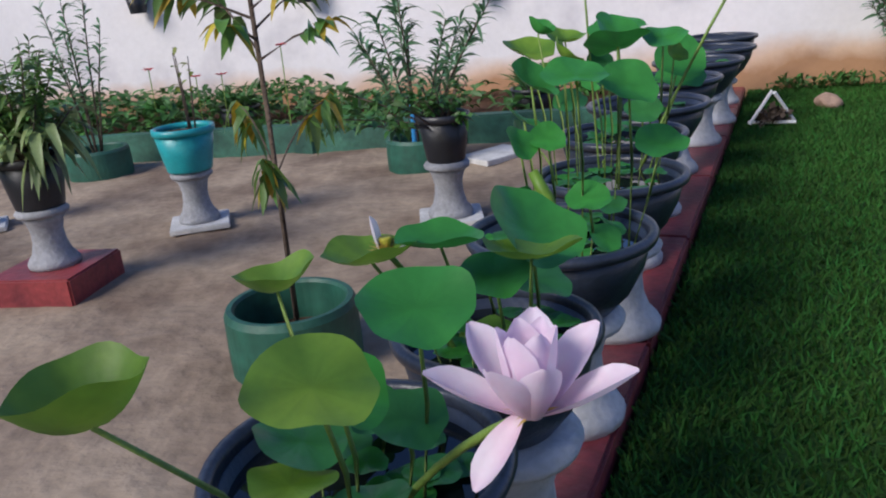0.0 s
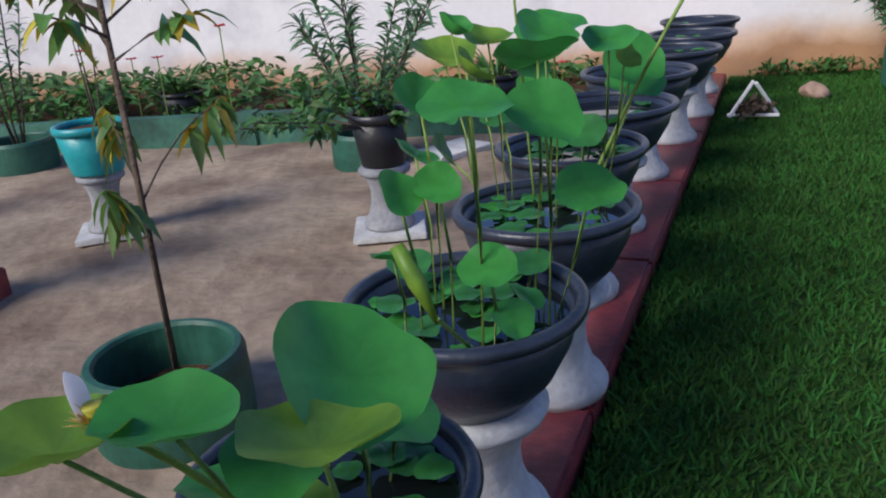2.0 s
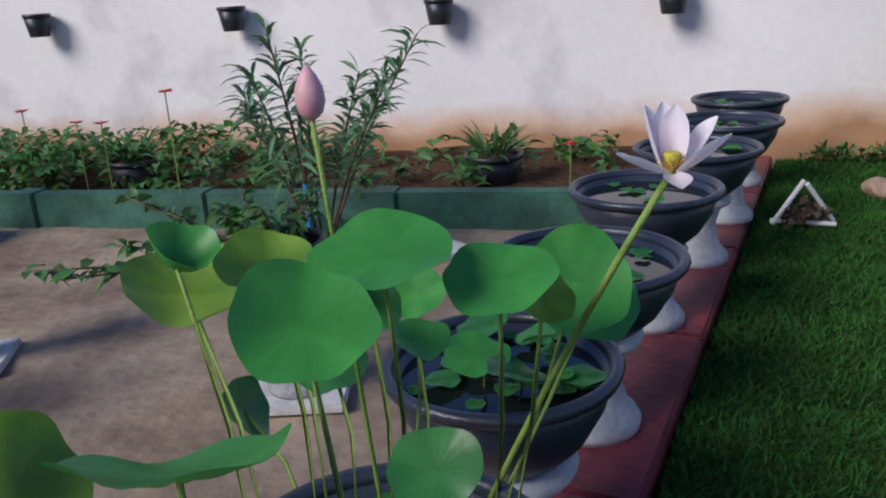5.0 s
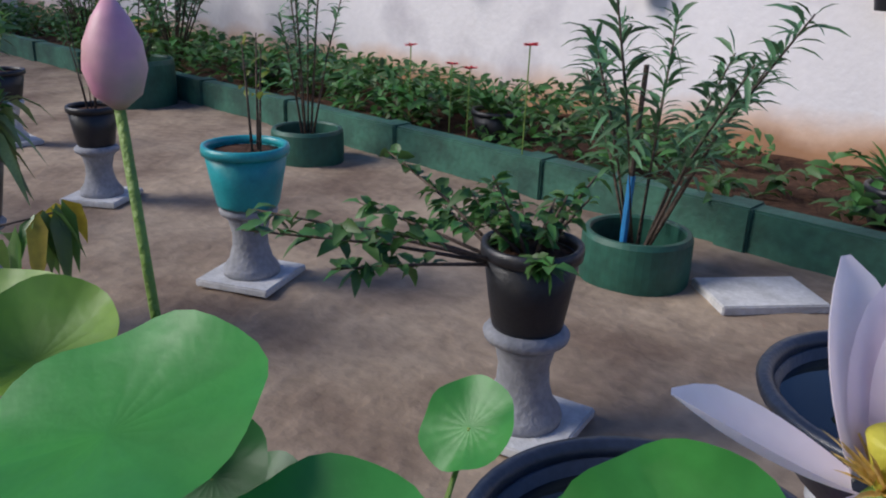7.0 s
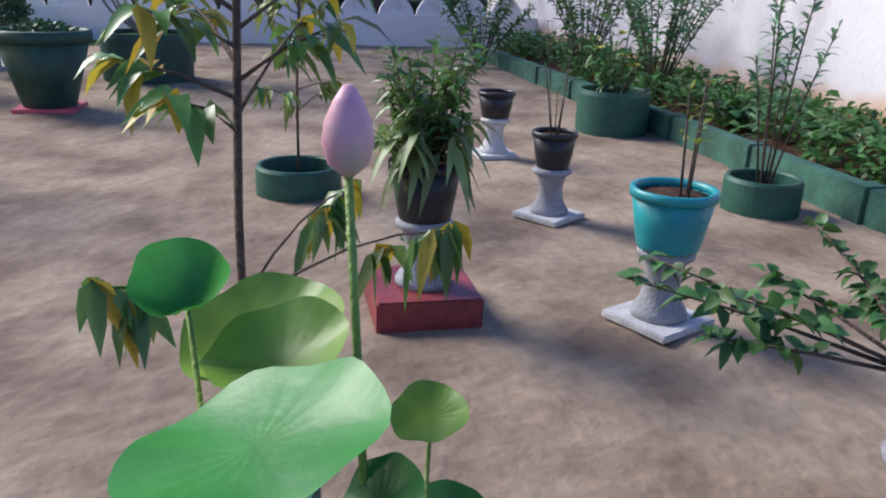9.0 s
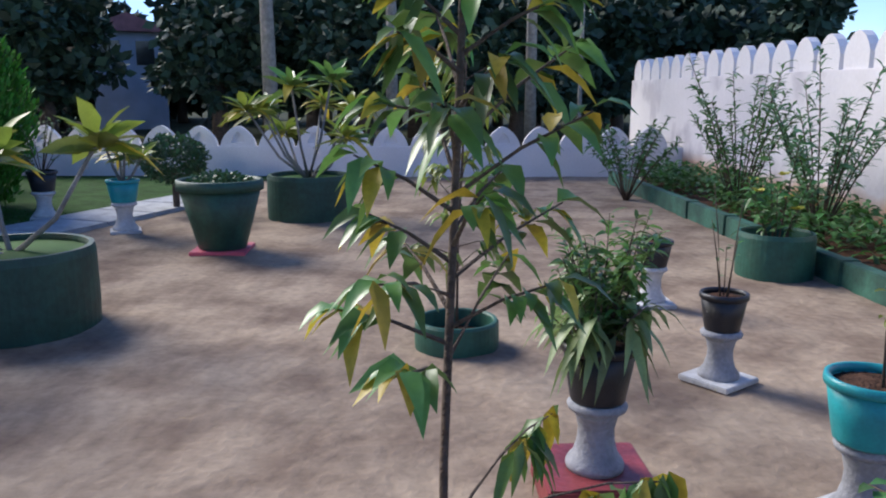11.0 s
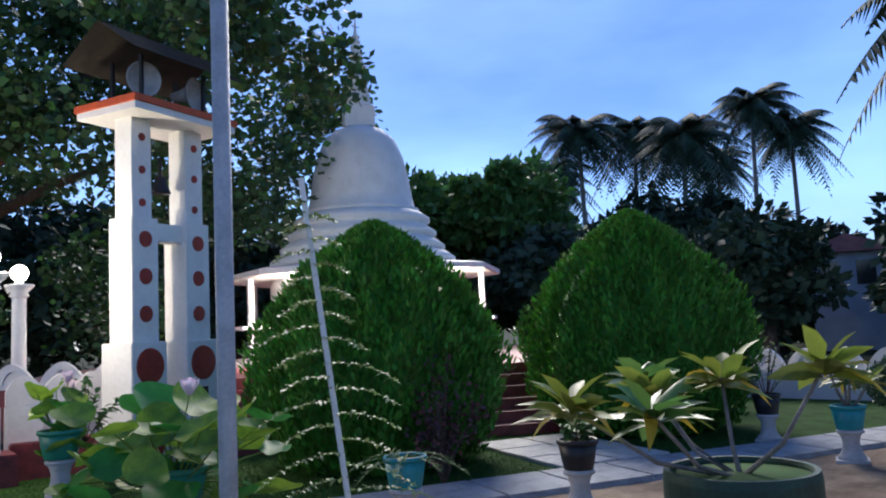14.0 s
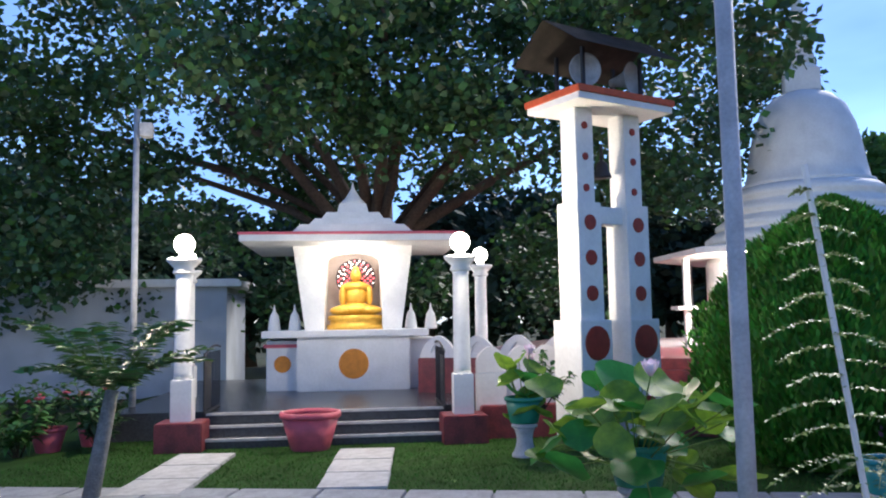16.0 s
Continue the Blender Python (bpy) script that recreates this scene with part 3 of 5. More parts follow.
# ---- bell tower ----
tw = thing("bell_tower", (-4.82, -9.33, 0), "white twin-column bell tower with red discs and an orange-edged slab roof", "bell tower", rz=197.0)
tw.scale = (1.0, 1.0, 1.06)
for sx in (-0.50, 0.50):
    col = part("column", box(sx - 0.175, -0.175, 3.3, sx + 0.175, 0.175, 4.72, 0.008), WHITE, tw)
    part("column_middle", box(sx - 0.235, -0.235, 1.66, sx + 0.235, 0.235, 3.34, 0.01), WHITE, tw)
    part("column_base", box(sx - 0.31, -0.31, -0.05, sx + 0.31, 0.31, 1.68, 0.012), WHITE, tw)
    for zz, rr, off in ((4.45, 0.055, 0.175), (4.0, 0.055, 0.175), (3.55, 0.055, 0.175), (3.05, 0.11, 0.235), (2.55, 0.11, 0.235), (2.05, 0.11, 0.235), (1.36, 0.24, 0.31), (0.35, 0.24, 0.31)):
        bm = lathe([(rr, 0), (rr * 0.97, 0.02), (0.01, 0.024)], 28)
        bmesh.ops.rotate(bm, verts=bm.verts, matrix=Matrix.Rotation(radians(90), 3, "X"), cent=(0, 0, 0))
        bmesh.ops.translate(bm, verts=bm.verts, vec=(sx, -off, zz))
        part("disc", bm, DISC, tw, "brick-red painted disc")
    bm = box(sx - 0.08, -0.325, 0.72, sx + 0.08, -0.309, 1.02)
    part("plaque", bm, NIGHT, tw, "small dark plaque")
part("crossbeam", box(-0.28, -0.14, 3.05, 0.28, 0.14, 3.30, 0.01), WHITE, tw)
part("roof_slab", box(-0.97, -0.60, 4.70, 0.97, 0.60, 4.80, 0.006), WHITE, tw)
part("roof_edge", box(-1.0, -0.63, 4.795, 1.0, 0.63, 4.89, 0.006), ORANGE, tw, "orange painted edge")
part("bell", lathe([(0.15, 0), (0.14, 0.03), (0.10, 0.12), (0.085, 0.22), (0.03, 0.26), (0.02, 0.5)], 24, at=(0, 0, 3.75)), IRON, tw, "dark bronze bell", smooth=True)
part("speaker_frame", box(-0.75, -0.35, 4.885, 0.75, 0.35, 4.96, 0.01), IRON, tw)
for sx, ang in ((-0.35, -25), (0.35, 15)):
    bm = lathe([(0.06, 0), (0.08, 0.12), (0.13, 0.28), (0.24, 0.38), (0.25, 0.40), (0.22, 0.385), (0.05, 0.2)], 28)
    bmesh.ops.rotate(bm, verts=bm.verts, matrix=Matrix.Rotation(radians(90), 3, "X") @ Matrix.Rotation(radians(ang), 3, "Y"), cent=(0, 0, 0))
    bmesh.ops.translate(bm, verts=bm.verts, vec=(sx, 0.1, 5.24))
    part("loudspeaker_horn", bm, STEEL, tw, "grey metal loudspeaker horn", smooth=True)
for sx in (-0.6, 0.6):
    for sy in (-0.3, 0.3):
        part("roof_post", box(sx - 0.025, sy - 0.025, 4.95, sx + 0.025, sy + 0.025, 5.55), IRON, tw)
bm = bmesh.new()
for sy in (-1, 1):
    vs = [bm.verts.new(p) for p in ((-1.1, 0, 5.95), (1.1, 0, 5.95), (1.1, sy * 0.75, 5.45), (-1.1, sy * 0.75, 5.45))]
    bm.faces.new(vs)
bmesh.ops.solidify(bm, geom=bm.faces[:], thickness=0.04)
part("sheet_roof", bm, OLDROOF, tw, "weathered brown corrugated sheet canopy")

# ---- shrine with seated statue ----
SH = pose(-0.6, -10.1, 0, 0, 0, 170.9)


def at_shrine(x, y, z=0.0, rz=0.0):
    return SH @ pose(x, y, z, 0, 0, rz)


st = thing("shrine_steps", (0, 0, 0), "three dark tiled steps with pale nosings up to the shrine platform", "steps")
st.matrix_world = SH
for k in range(3):
    part("step", box(-1.85, 0.34 * k, -0.05, 1.85, 0.34 * (k + 1) + (4.5 if k == 2 else 0.02), 0.15 * (k + 1), 0.006), GRANITE, st)
    part("nosing", box(-1.85, 0.34 * k - 0.012, 0.15 * (k + 1) - 0.035, 1.85, 0.34 * k + 0.06, 0.15 * (k + 1) + 0.006, 0.004), PALECONC, st, "pale stair nosing")
part("platform", box(-3.4, 1.05, -0.05, 3.4, 8.2, 0.44, 0.01), GRANITE, st)
sh = thing("shrine", (0, 0, 0), "white image house with tiered roof, lit from inside", "shrine")
sh.matrix_world = at_shrine(0.4, 4.1, 0.45)
part("pedestal_block", box(-1.12, 0.0, 0, 1.12, 2.6, 1.06, 0.01), WHITE, sh)
part("side_block", box(-1.75, 0.35, 0, -1.125, 2.6, 1.0, 0.01), WHITE, sh)
part("side_block", box(1.125, 0.35, 0, 1.75, 2.6, 1.0, 0.01), WHITE, sh)
part("offering_shelf", box(-1.8, -0.12, 1.062, 1.5, 2.6, 1.2, 0.015), WHITE, sh)
part("red_line", box(-1.81, 0.335, 0.86, -1.1, 0.349, 0.93), PINK, sh, "thin pink painted line")
for x, r_ in ((0.0, 0.30), (-1.43, 0.17)):
    bm = lathe([(r_, 0), (r_ * 0.97, 0.014), (0.01, 0.016)], 32)
    bmesh.ops.rotate(bm, verts=bm.verts, matrix=Matrix.Rotation(radians(90), 3, "X"), cent=(0, 0, 0))
    bmesh.ops.translate(bm, verts=bm.verts, vec=(x, 0.0 if x == 0 else 0.349, 0.53))
    part("emblem", bm, SAFFRON, sh, "orange painted round emblem")


def tapered(x0a, x0b, x1a, x1b, y0, y1, z0, z1):
    bm = bmesh.new()
    v = [bm.verts.new(p) for p in ((x0a, y0, z0), (x0b, y0, z0), (x0b, y1, z0), (x0a, y1, z0), (x1a, y0, z1), (x1b, y0, z1), (x1b, y1, z1), (x1a, y1, z1))]
    for q in ((0, 1, 2, 3), (4, 5, 6, 7), (0, 1, 5, 4), (1, 2, 6, 5), (2, 3, 7, 6), (3, 0, 4, 7)):
        bm.faces.new([v[i] for i in q])
    return bm


part("front_wall", tapered(-0.98, -0.60, -1.22, -0.55, 0.35, 1.9, 1.2, 2.92), WHITE, sh)
part("front_wall", tapered(0.60, 0.98, 0.55, 1.22, 0.35, 1.9, 1.2, 2.92), WHITE, sh)
bm = bmesh.new()
pts = [(-0.62, 2.92), (-0.62, 2.50)] + [(0.60 * math.cos(a), 2.50 + 0.30 * math.sin(a)) for a in [math.pi - math.pi * k / 14 for k in range(15)]] + [(0.62, 2.50), (0.62, 2.92)]
f = bm.faces.new([bm.verts.new((x, 0.36, z)) for x, z in pts])
r = bmesh.ops.extrude_face_region(bm, geom=[f])
bmesh.ops.translate(bm, verts=[g for g in r["geom"] if isinstance(g, bmesh.types.BMVert)], vec=(0, 0.4, 0))
part("arch", bm, WHITE, sh)
part("niche_back", box(-0.99, 1.78, 1.2, 0.99, 1.95, 2.92), mat("niche_paint", (0.72, 0.60, 0.56), 0.8, vary=0.1), sh, "pale pinkish niche wall")
part("roof_slab", box(-2.15, -0.75, 2.92, 2.15, 2.9, 3.05, 0.01), WHITE, sh)
part("eave_line", box(-2.17, -0.77, 3.05, 2.17, 2.92, 3.10, 0.004), PINK, sh, "red painted eave line")
for k, (w_, z0, z1) in enumerate(((1.25, 3.1, 3.3), (0.92, 3.3, 3.46), (0.66, 3.46, 3.62), (0.34, 3.62, 3.85))):
    part("roof_tier", tapered(-w_, w_, -w_ * 0.82, w_ * 0.82, 1.0 - w_, 1.0 + w_, z0, z1), WHITE, sh)
part("finial", lathe([(0.24, 0), (0.26, 0.06), (0.16, 0.16), (0.10, 0.26), (0.04, 0.36), (0.01, 0.5)], 24, at=(0, 1.0, 3.85)), WHITE, sh, smooth=True)
for k in range(5):
    part("stupa_finial", lathe([(0.13, 0), (0.13, 0.05), (0.11, 0.2), (0.09, 0.32), (0.03, 0.42), (0.01, 0.55)], 18, at=(-1.65 + (k > 1) * 1.6 + 0.42 * k, 0.9, 1.19)), WHITE, sh, smooth=True)

# the seated figure, one plain mesh
bm = lathe([(0.62, 0), (0.62, 0.10), (0.55, 0.11), (0.55, 0.20), (0.60, 0.21), (0.58, 0.30)], 28)
for v in bm.verts:
    v.co.y *= 0.6
for loc, sc in (((0, 0, 0.42), (0.52, 0.28, 0.13)), ((-0.30, -0.10, 0.40), (0.25, 0.2, 0.10)), ((0.30, -0.10, 0.40), (0.25, 0.2, 0.10)), ((0, 0.04, 0.70), (0.23, 0.16, 0.30)), ((0, 0.02, 0.90), (0.29, 0.15, 0.12)), ((-0.28, 0, 0.70), (0.075, 0.085, 0.24)), ((0.28, 0, 0.70), (0.075, 0.085, 0.24)), ((0, -0.12, 0.50), (0.28, 0.10, 0.06)), ((0, 0.02, 1.13), (0.115, 0.12, 0.15)), ((0, 0.03, 1.28), (0.06, 0.06, 0.06))):
    bmesh.ops.create_uvsphere(bm, u_segments=20, v_segments=12, radius=1.0, matrix=Matrix.Translation(loc) @ Matrix.Diagonal((*sc, 1)))
fig = part("seated_statue", bm, GOLD, smooth=True)
fig.matrix_world = at_shrine(0.45, 5.0, 1.65)
tagged(fig, "gold painted seated statue on a tiered base in the niche", "statue")
halo = thing("light_halo", (0, 0, 0), "round halo of small coloured light bulbs behind the statue", "halo light")
halo.matrix_world = at_shrine(0.45, 5.35, 2.74)
bm = lathe([(0.43, 0), (0.43, 0.03), (0.01, 0.03)], 36)
bmesh.ops.rotate(bm, verts=bm.verts, matrix=Matrix.Rotation(radians(90), 3, "X"), cent=(0, 0, 0))
part("board", bm, NIGHT, halo)
bulb = {}
for nm, mm in (("w", LEDW), ("r", LEDR)):
    b2 = bmesh.new()
    bmesh.ops.create_icosphere(b2, subdivisions=1, radius=0.017)
    bulb[nm] = mesh_of("bulb", b2, mm)
for j, rr in enumerate((0.14, 0.20, 0.26, 0.32, 0.38)):
    nn = int(rr * 62)
    for k in range(nn):
        a = 2 * math.pi * (k + 0.5 * (j % 2)) / nn
        part("bulb", bulb["r" if (j in (0, 1) or k % 3 == 0) else "w"], LEDW, halo, "", pose(rr * math.cos(a), -0.04, rr * math.sin(a)))


def lamp_column(m, h, label, lit=True, base=True):
    t = thing("lamp_column", (0, 0, 0), label, "lamp column", "lamp columns")
    t.matrix_world = m
    z = 0.0
    if base:
        part("red_base", box(-0.33, -0.33, -0.05, 0.33, 0.33, 0.42, 0.015), RED, t, "dark red painted base block")
        z = 0.42
    part("foot", box(-0.15, -0.15, z - 0.002, 0.15, 0.15, z + 0.6, 0.01), WHITE, t)
    part("shaft", lathe([(0.135, z + 0.6), (0.13, z + 0.7), (0.12, h - 0.5), (0.13, h - 0.45)], 24), WHITE, t, smooth=True)
    part("capital", lathe([(0.13, h - 0.45), (0.17, h - 0.42), (0.14, h - 0.36), (0.22, h - 0.28), (0.25, h - 0.25), (0.25, h - 0.21), (0.08, h - 0.20), (0.07, h - 0.14)], 28), WHITE, t, smooth=True)
    b3 = bmesh.new()
    bmesh.ops.create_uvsphere(b3, u_segments=24, v_segments=14, radius=0.15, matrix=Matrix.Translation((0, 0, h)))
    g = part("globe", b3, BULB, t, "lit white glass globe", smooth=True)
    return t


lamp_column(at_shrine(-2.05, 0.05), 3.0, "white round lamp column with a lit globe on a red base")
lamp_column(at_shrine(2.05, 0.0), 3.0, "white round lamp column with a lit globe on a red base")
lamp_column(at_shrine(-2.7, 3.5, 0.44), 2.6, "white lamp column with a lit globe farther behind", base=False)
lamp_column(at_shrine(3.0, 4.2, 0.44), 2.7, "white lamp column with a lit globe beyond the steps", base=False)
for sx in (-1, 1):
    t = thing("iron_gate", (0, 0, 0), "open black iron gate leaf beside the shrine steps", "gate", "gate leaves")
    t.matrix_world = at_shrine(sx * 1.82, 0.9, 0.32, 90)
    part("frame_top", tube(arc((-0.5, 0, 1.0), (0.9, 0, 1.12), 0.08), 0.02), IRON, t)
    part("frame_bottom", box(-0.5, -0.015, 0.14, 0.9, 0.015, 0.18), IRON, t)
    for k in range(11):
        part("bar", box(-0.5 + 0.138 * k, -0.008, 0.1, -0.484 + 0.138 * k, 0.008, 1.06), IRON, t)
    part("kick_panel", box(-0.5, -0.006, 0.2, 0.1, 0.006, 0.95), IRON, t)
t = pot((-0.36, -9.85, 0.0), 0.44, 0.55, PINK, "large empty pink painted concrete bowl on the lawn path", name="pink_bowl", taper=0.62)
for k, (x, y) in enumerate(((2.55, 0.4), (3.05, 0.5), (3.5, 0.7))):
    w_ = thing("low_parapet", (0, 0, 0), "white lotus-petal parapet panel beside the lamp column", "parapet", "parapets")
    w_.matrix_world = at_shrine(x, y, 0)
    part("panel", box(-0.24, -0.08, -0.02, 0.24, 0.08, 1.0, 0.02), WHITE, w_)
    part("petal_top", picket_mesh(0.46, 0.4, 0.14), WHITE, w_, "", pose(0, 0, 0.995))
side = thing("side_parapet", (0, 0, 0), "dark red parapet wall leading from the steps", "parapet")
side.matrix_world = at_shrine(2.9, 0.3)
part("wall", box(-0.55, -0.2, -0.05, 2.3, 0.1, 0.5, 0.02), RED, side)

# ---- stupa terrace ----
TE = pose(-8.06, -8.55, 0, 0, 0, 146.3)
te = thing("terrace", (0, 0, 0), "dark red terrace with white petal parapet around the white stupa", "terrace")
te.matrix_world = TE
part("terrace_body", box(-7, 0.9, -0.05, 7, 14, 1.1, 0.02), RED, te)
part("terrace_wall", box(-1.5, 0.55, -0.05, 1.5, 0.9, 1.12, 0.02), RED, te)

for k in range(18):
    if abs(abs(-6.6 + 0.78 * k) - 2.35) > 0.75:
        part("coping", cop, PLASTER, te, "white pointed coping", pose(-6.6 + 0.78 * k, 1.0, 1.1))
for sx in (-2.35, 2.35):
    for k in range(6):
        part("step", box(sx - 0.75, -0.9 + 0.3 * k, -0.05, sx + 0.75, 0.93, 0.183 * (k + 1), 0.008), RED, te)
stp = thing("stupa", (0, 0, 0), "white bell-shaped stupa with ringed base, spire and a lit columned canopy", "stupa")
stp.matrix_world = TE @ pose(0.6, 6.4, 1.1)
part("drum", lathe([(2.3, 0), (2.3, 1.9), (2.25, 2.0)], 48), WHITE, stp, smooth=False)
part("canopy", lathe([(3.45, 2.0), (3.5, 2.02), (3.5, 2.13), (3.3, 2.17), (2.0, 2.32)], 8), WHITE, stp)
prof = []
for k, (r_, z_) in enumerate(((2.2, 2.3), (1.95, 2.62), (1.75, 2.96), (1.6, 3.3))):
    prof += [(r_, z_), (r_ + 0.10, z_ + 0.06), (r_ + 0.10, z_ + 0.14), (r_ - 0.02, z_ + 0.22), (r_ - 0.12, z_ + 0.30)]
part("ring_base", lathe(prof, 64), WHITE, stp, smooth=True)
part("dome", lathe([(1.42, 3.6), (1.44, 3.68), (1.34, 3.72), (1.28, 4.0), (1.2, 4.5), (1.1, 5.0), (0.92, 5.45), (0.65, 5.72), (0.40, 5.83)], 64), WHITE, stp, smooth=True)
part("harmika", box(-0.38, -0.38, 5.8, 0.38, 0.38, 6.35, 0.03), WHITE, stp)
sp = []
for k in range(14):
    r_ = 0.32 - 0.019 * k
    sp += [(r_, 6.35 + 0.14 * k), (r_ + 0.035, 6.40 + 0.14 * k), (r_ + 0.03, 6.44 + 0.14 * k), (r_ - 0.02, 6.46 + 0.14 * k)]
part("spire", lathe(sp + [(0.03, 8.5), (0.01, 8.9)], 28), WHITE, stp, smooth=False)
for k in range(8):
    a = radians(22.5 + 45 * k)
    part("canopy_post", box(-0.06, -0.06, -0.02, 0.06, 0.06, 2.03, 0.0), WHITE, stp, "", pose(2.95 * math.cos(a), 2.95 * math.sin(a), 0, 0, 0, math.degrees(a)))
    part("altar_shelf", box(-0.35, -0.25, 0.85, 0.35, 0.25, 0.93, 0.01), WHITE, stp, "", pose(2.9 * math.cos(a), 2.9 * math.sin(a), 0, 0, 0, math.degrees(a)))

# poles
pole = thing("flag_pole", (-0.71, -0.26, 0), "tall grey galvanised steel flag pole in joined lengths", "pole")
part("lower_tube", lathe([(0.028, -0.05), (0.028, 3.2)], 20), STEEL, pole, smooth=True)
part("upper_tube", lathe([(0.025, 3.19), (0.023, 8.0), (0.02, 8.03)], 20), STEEL, pole, smooth=True)
part("joint", lathe([(0.031, 3.12), (0.031, 3.22)], 20), STEEL, pole)
fp = thing("floodlight_pole", (2.35, -12.8, 0), "thin grey pole with a small floodlight box on top", "lamp pole")
part("tube", lathe([(0.06, -0.05), (0.05, 5.6)], 16), STEEL, fp, smooth=True)
part("floodlight", box(-0.28, -0.1, 5.1, -0.05, 0.12, 5.35, 0.02), STEEL, fp)
sl = thing("street_lamp", (-22.8, 7.0, 0), "distant street lamp with a bright white head", "street lamp")
part("post", tube([(0, 0, -0.1), (0, 0, 4.3), (0.2, -0.1, 4.75), (0.6, -0.25, 4.85)], 0.06), GREYBARK, sl)
bm = bmesh.new()
bmesh.ops.create_uvsphere(bm, u_segments=16, v_segments=8, radius=1, matrix=Matrix.Translation((0.8, -0.3, 4.8)) @ Matrix.Diagonal((0.28, 0.16, 0.12, 1)))
part("lamp_head", bm, BULB, sl, "glowing white lamp head")
lamp("shrine_light", at_shrine(0.4, 4.0, 3.2).translation, 20, (1.0, 0.93, 0.82))
lamp("shrine_niche_light", at_shrine(0.4, 4.9, 3.15).translation, 5, (1.0, 0.9, 0.75))
lamp("globe_light", at_shrine(-2.05, -0.3, 3.0).translation, 95, (1.0, 0.86, 0.68))
lamp("globe_light", at_shrine(2.05, -0.3, 3.0).translation, 95, (1.0, 0.86, 0.68))
for a in (-60, -120):
    lamp("canopy_light", (TE @ pose(0.6 + 2.75 * math.cos(radians(a)), 6.4 + 2.75 * math.sin(radians(a)), 2.85)).translation, 170, (1.0, 0.93, 0.80))

# ---- plants ----
def ball_points(n, c, r, rng, hollow=0.5):
    d = rng.normal(0, 1, (n, 3))
    d /= np.linalg.norm(d, axis=1)[:, None]
    k = hollow + (1 - hollow) * rng.uniform(0, 1, (n, 1)) ** 0.6
    return np.asarray(c) + d * k * np.asarray(r), d


def clumps(n, centres, radii, rng, per_hollow=0.35):
    pts, out = [], []
    for c, r in zip(centres, radii):
        p, d = ball_points(n, c, (r, r, r * 0.75), rng, per_hollow)
        pts.append(p)
        out.append(d)
    return np.concatenate(pts), np.concatenate(out)


def dome_clumps(count, c, r, rng, low=-0.3):
    """Clump centres scattered unevenly over an ellipsoid."""
    res = []
    while len(res) < count:
        d = rng.normal(0, 1, 3)
        d /= np.linalg.norm(d)
        if d[2] < low:
            continue
        res.append(np.asarray(c) + d * np.asarray(r) * rng.uniform(0.35, 1.0))
    return res


def tree(at, trunk_h, trunk_r, crown_c, crown_r, clump_n, clump_r, leaf_n, leaf, material, label, bark=BARK, limbs=7, category="tree", low=-0.3):
    t = thing("tree", at, label, category)
    cc = dome_clumps(clump_n, crown_c, crown_r, RNG, low)
    bm = tube([(0, 0, -0.1), (0.04 * trunk_h, 0, trunk_h * 0.5), (crown_c[0] * 0.4, crown_c[1] * 0.4, trunk_h)], [trunk_r * 1.3, trunk_r, trunk_r * 0.7], 9)
    part("trunk", bm, bark, t, smooth=True)
    bm = bmesh.new()
    for k in range(min(limbs, clump_n)):
        e = cc[k * (clump_n // max(1, limbs))]
        s = Vector((crown_c[0] * 0.4, crown_c[1] * 0.4, trunk_h * 0.97))
        tube([s, s.lerp(Vector(e), 0.5) + Vector((0, 0, 0.06 * trunk_h)), Vector(e)], [trunk_r * 0.6, trunk_r * 0.35, trunk_r * 0.1], 6, bm)
    part("branchwork", bm, bark, t, smooth=True)
    p, d = clumps(leaf_n, cc, [clump_r * rnd.uniform(0.6, 1.3) for _ in cc], RNG)
    part("crown", cards_mesh("crown", p, leaf, material, RNG, 0.3, d * 0.5), material, t)
    return t


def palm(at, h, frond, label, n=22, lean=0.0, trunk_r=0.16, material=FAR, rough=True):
    """A coconut palm: leaning trunk and feathered arching fronds."""
    t = thing("palm_tree", at, label, "palm tree", "palm trees", rnd.uniform(0, 360))
    top = Vector((lean, 0, h))
    part("trunk", tube([(0, 0, -0.1), (lean * 0.3, 0, h * 0.5), tuple(top)], [trunk_r * 1.3, trunk_r, trunk_r * 0.8], 9), GREYBARK, t, smooth=True)
    V, F = [], []
    for k in range(n):
        a = 2.39996 * k
        lift = 1.25 - 2.0 * (k / n)
        L = frond * rnd.uniform(0.8, 1.1)
        prev = None
        for j in range(13):
            u = j / 12
            p = top + Vector((math.cos(a) * L * u * math.cos(lift * 0.6), math.sin(a) * L * u * math.cos(lift * 0.6), L * (math.sin(lift) * u - 0.8 * u * u)))
            if prev is not None:
                side_ = Vector((-math.sin(a), math.cos(a), 0))
                for s in (-1, 1):
                    for q in (0.0, 0.5):
                        b0 = prev.lerp(p, q)
                        w = L * 0.05
                        ln = L * 0.26 * math.sin(math.pi * min(0.97, 0.12 + u * 0.85)) * rnd.uniform(0.8, 1.1)
                        i = len(V)
                        fw = (p - prev).normalized()
                        V += [tuple(b0), tuple(b0 + fw * w), tuple(b0 + side_ * s * ln + fw * ln * 0.5 - Vector((0, 0, ln * 0.7)))]
                        F.append((i, i + 1, i + 2))
                i = len(V)
                V += [tuple(prev), tuple(p), tuple(p + Vector((0, 0, -0.03 * frond / 2))), tuple(prev + Vector((0, 0, -0.03 * frond / 2)))]
                F.append((i, i + 1, i + 2, i + 3))
            prev = p
    me = bpy.data.meshes.new("fronds")
    me.from_pydata(V, [], F)
    me.materials.append(material)
    part("fronds", me, material, t)
    return t


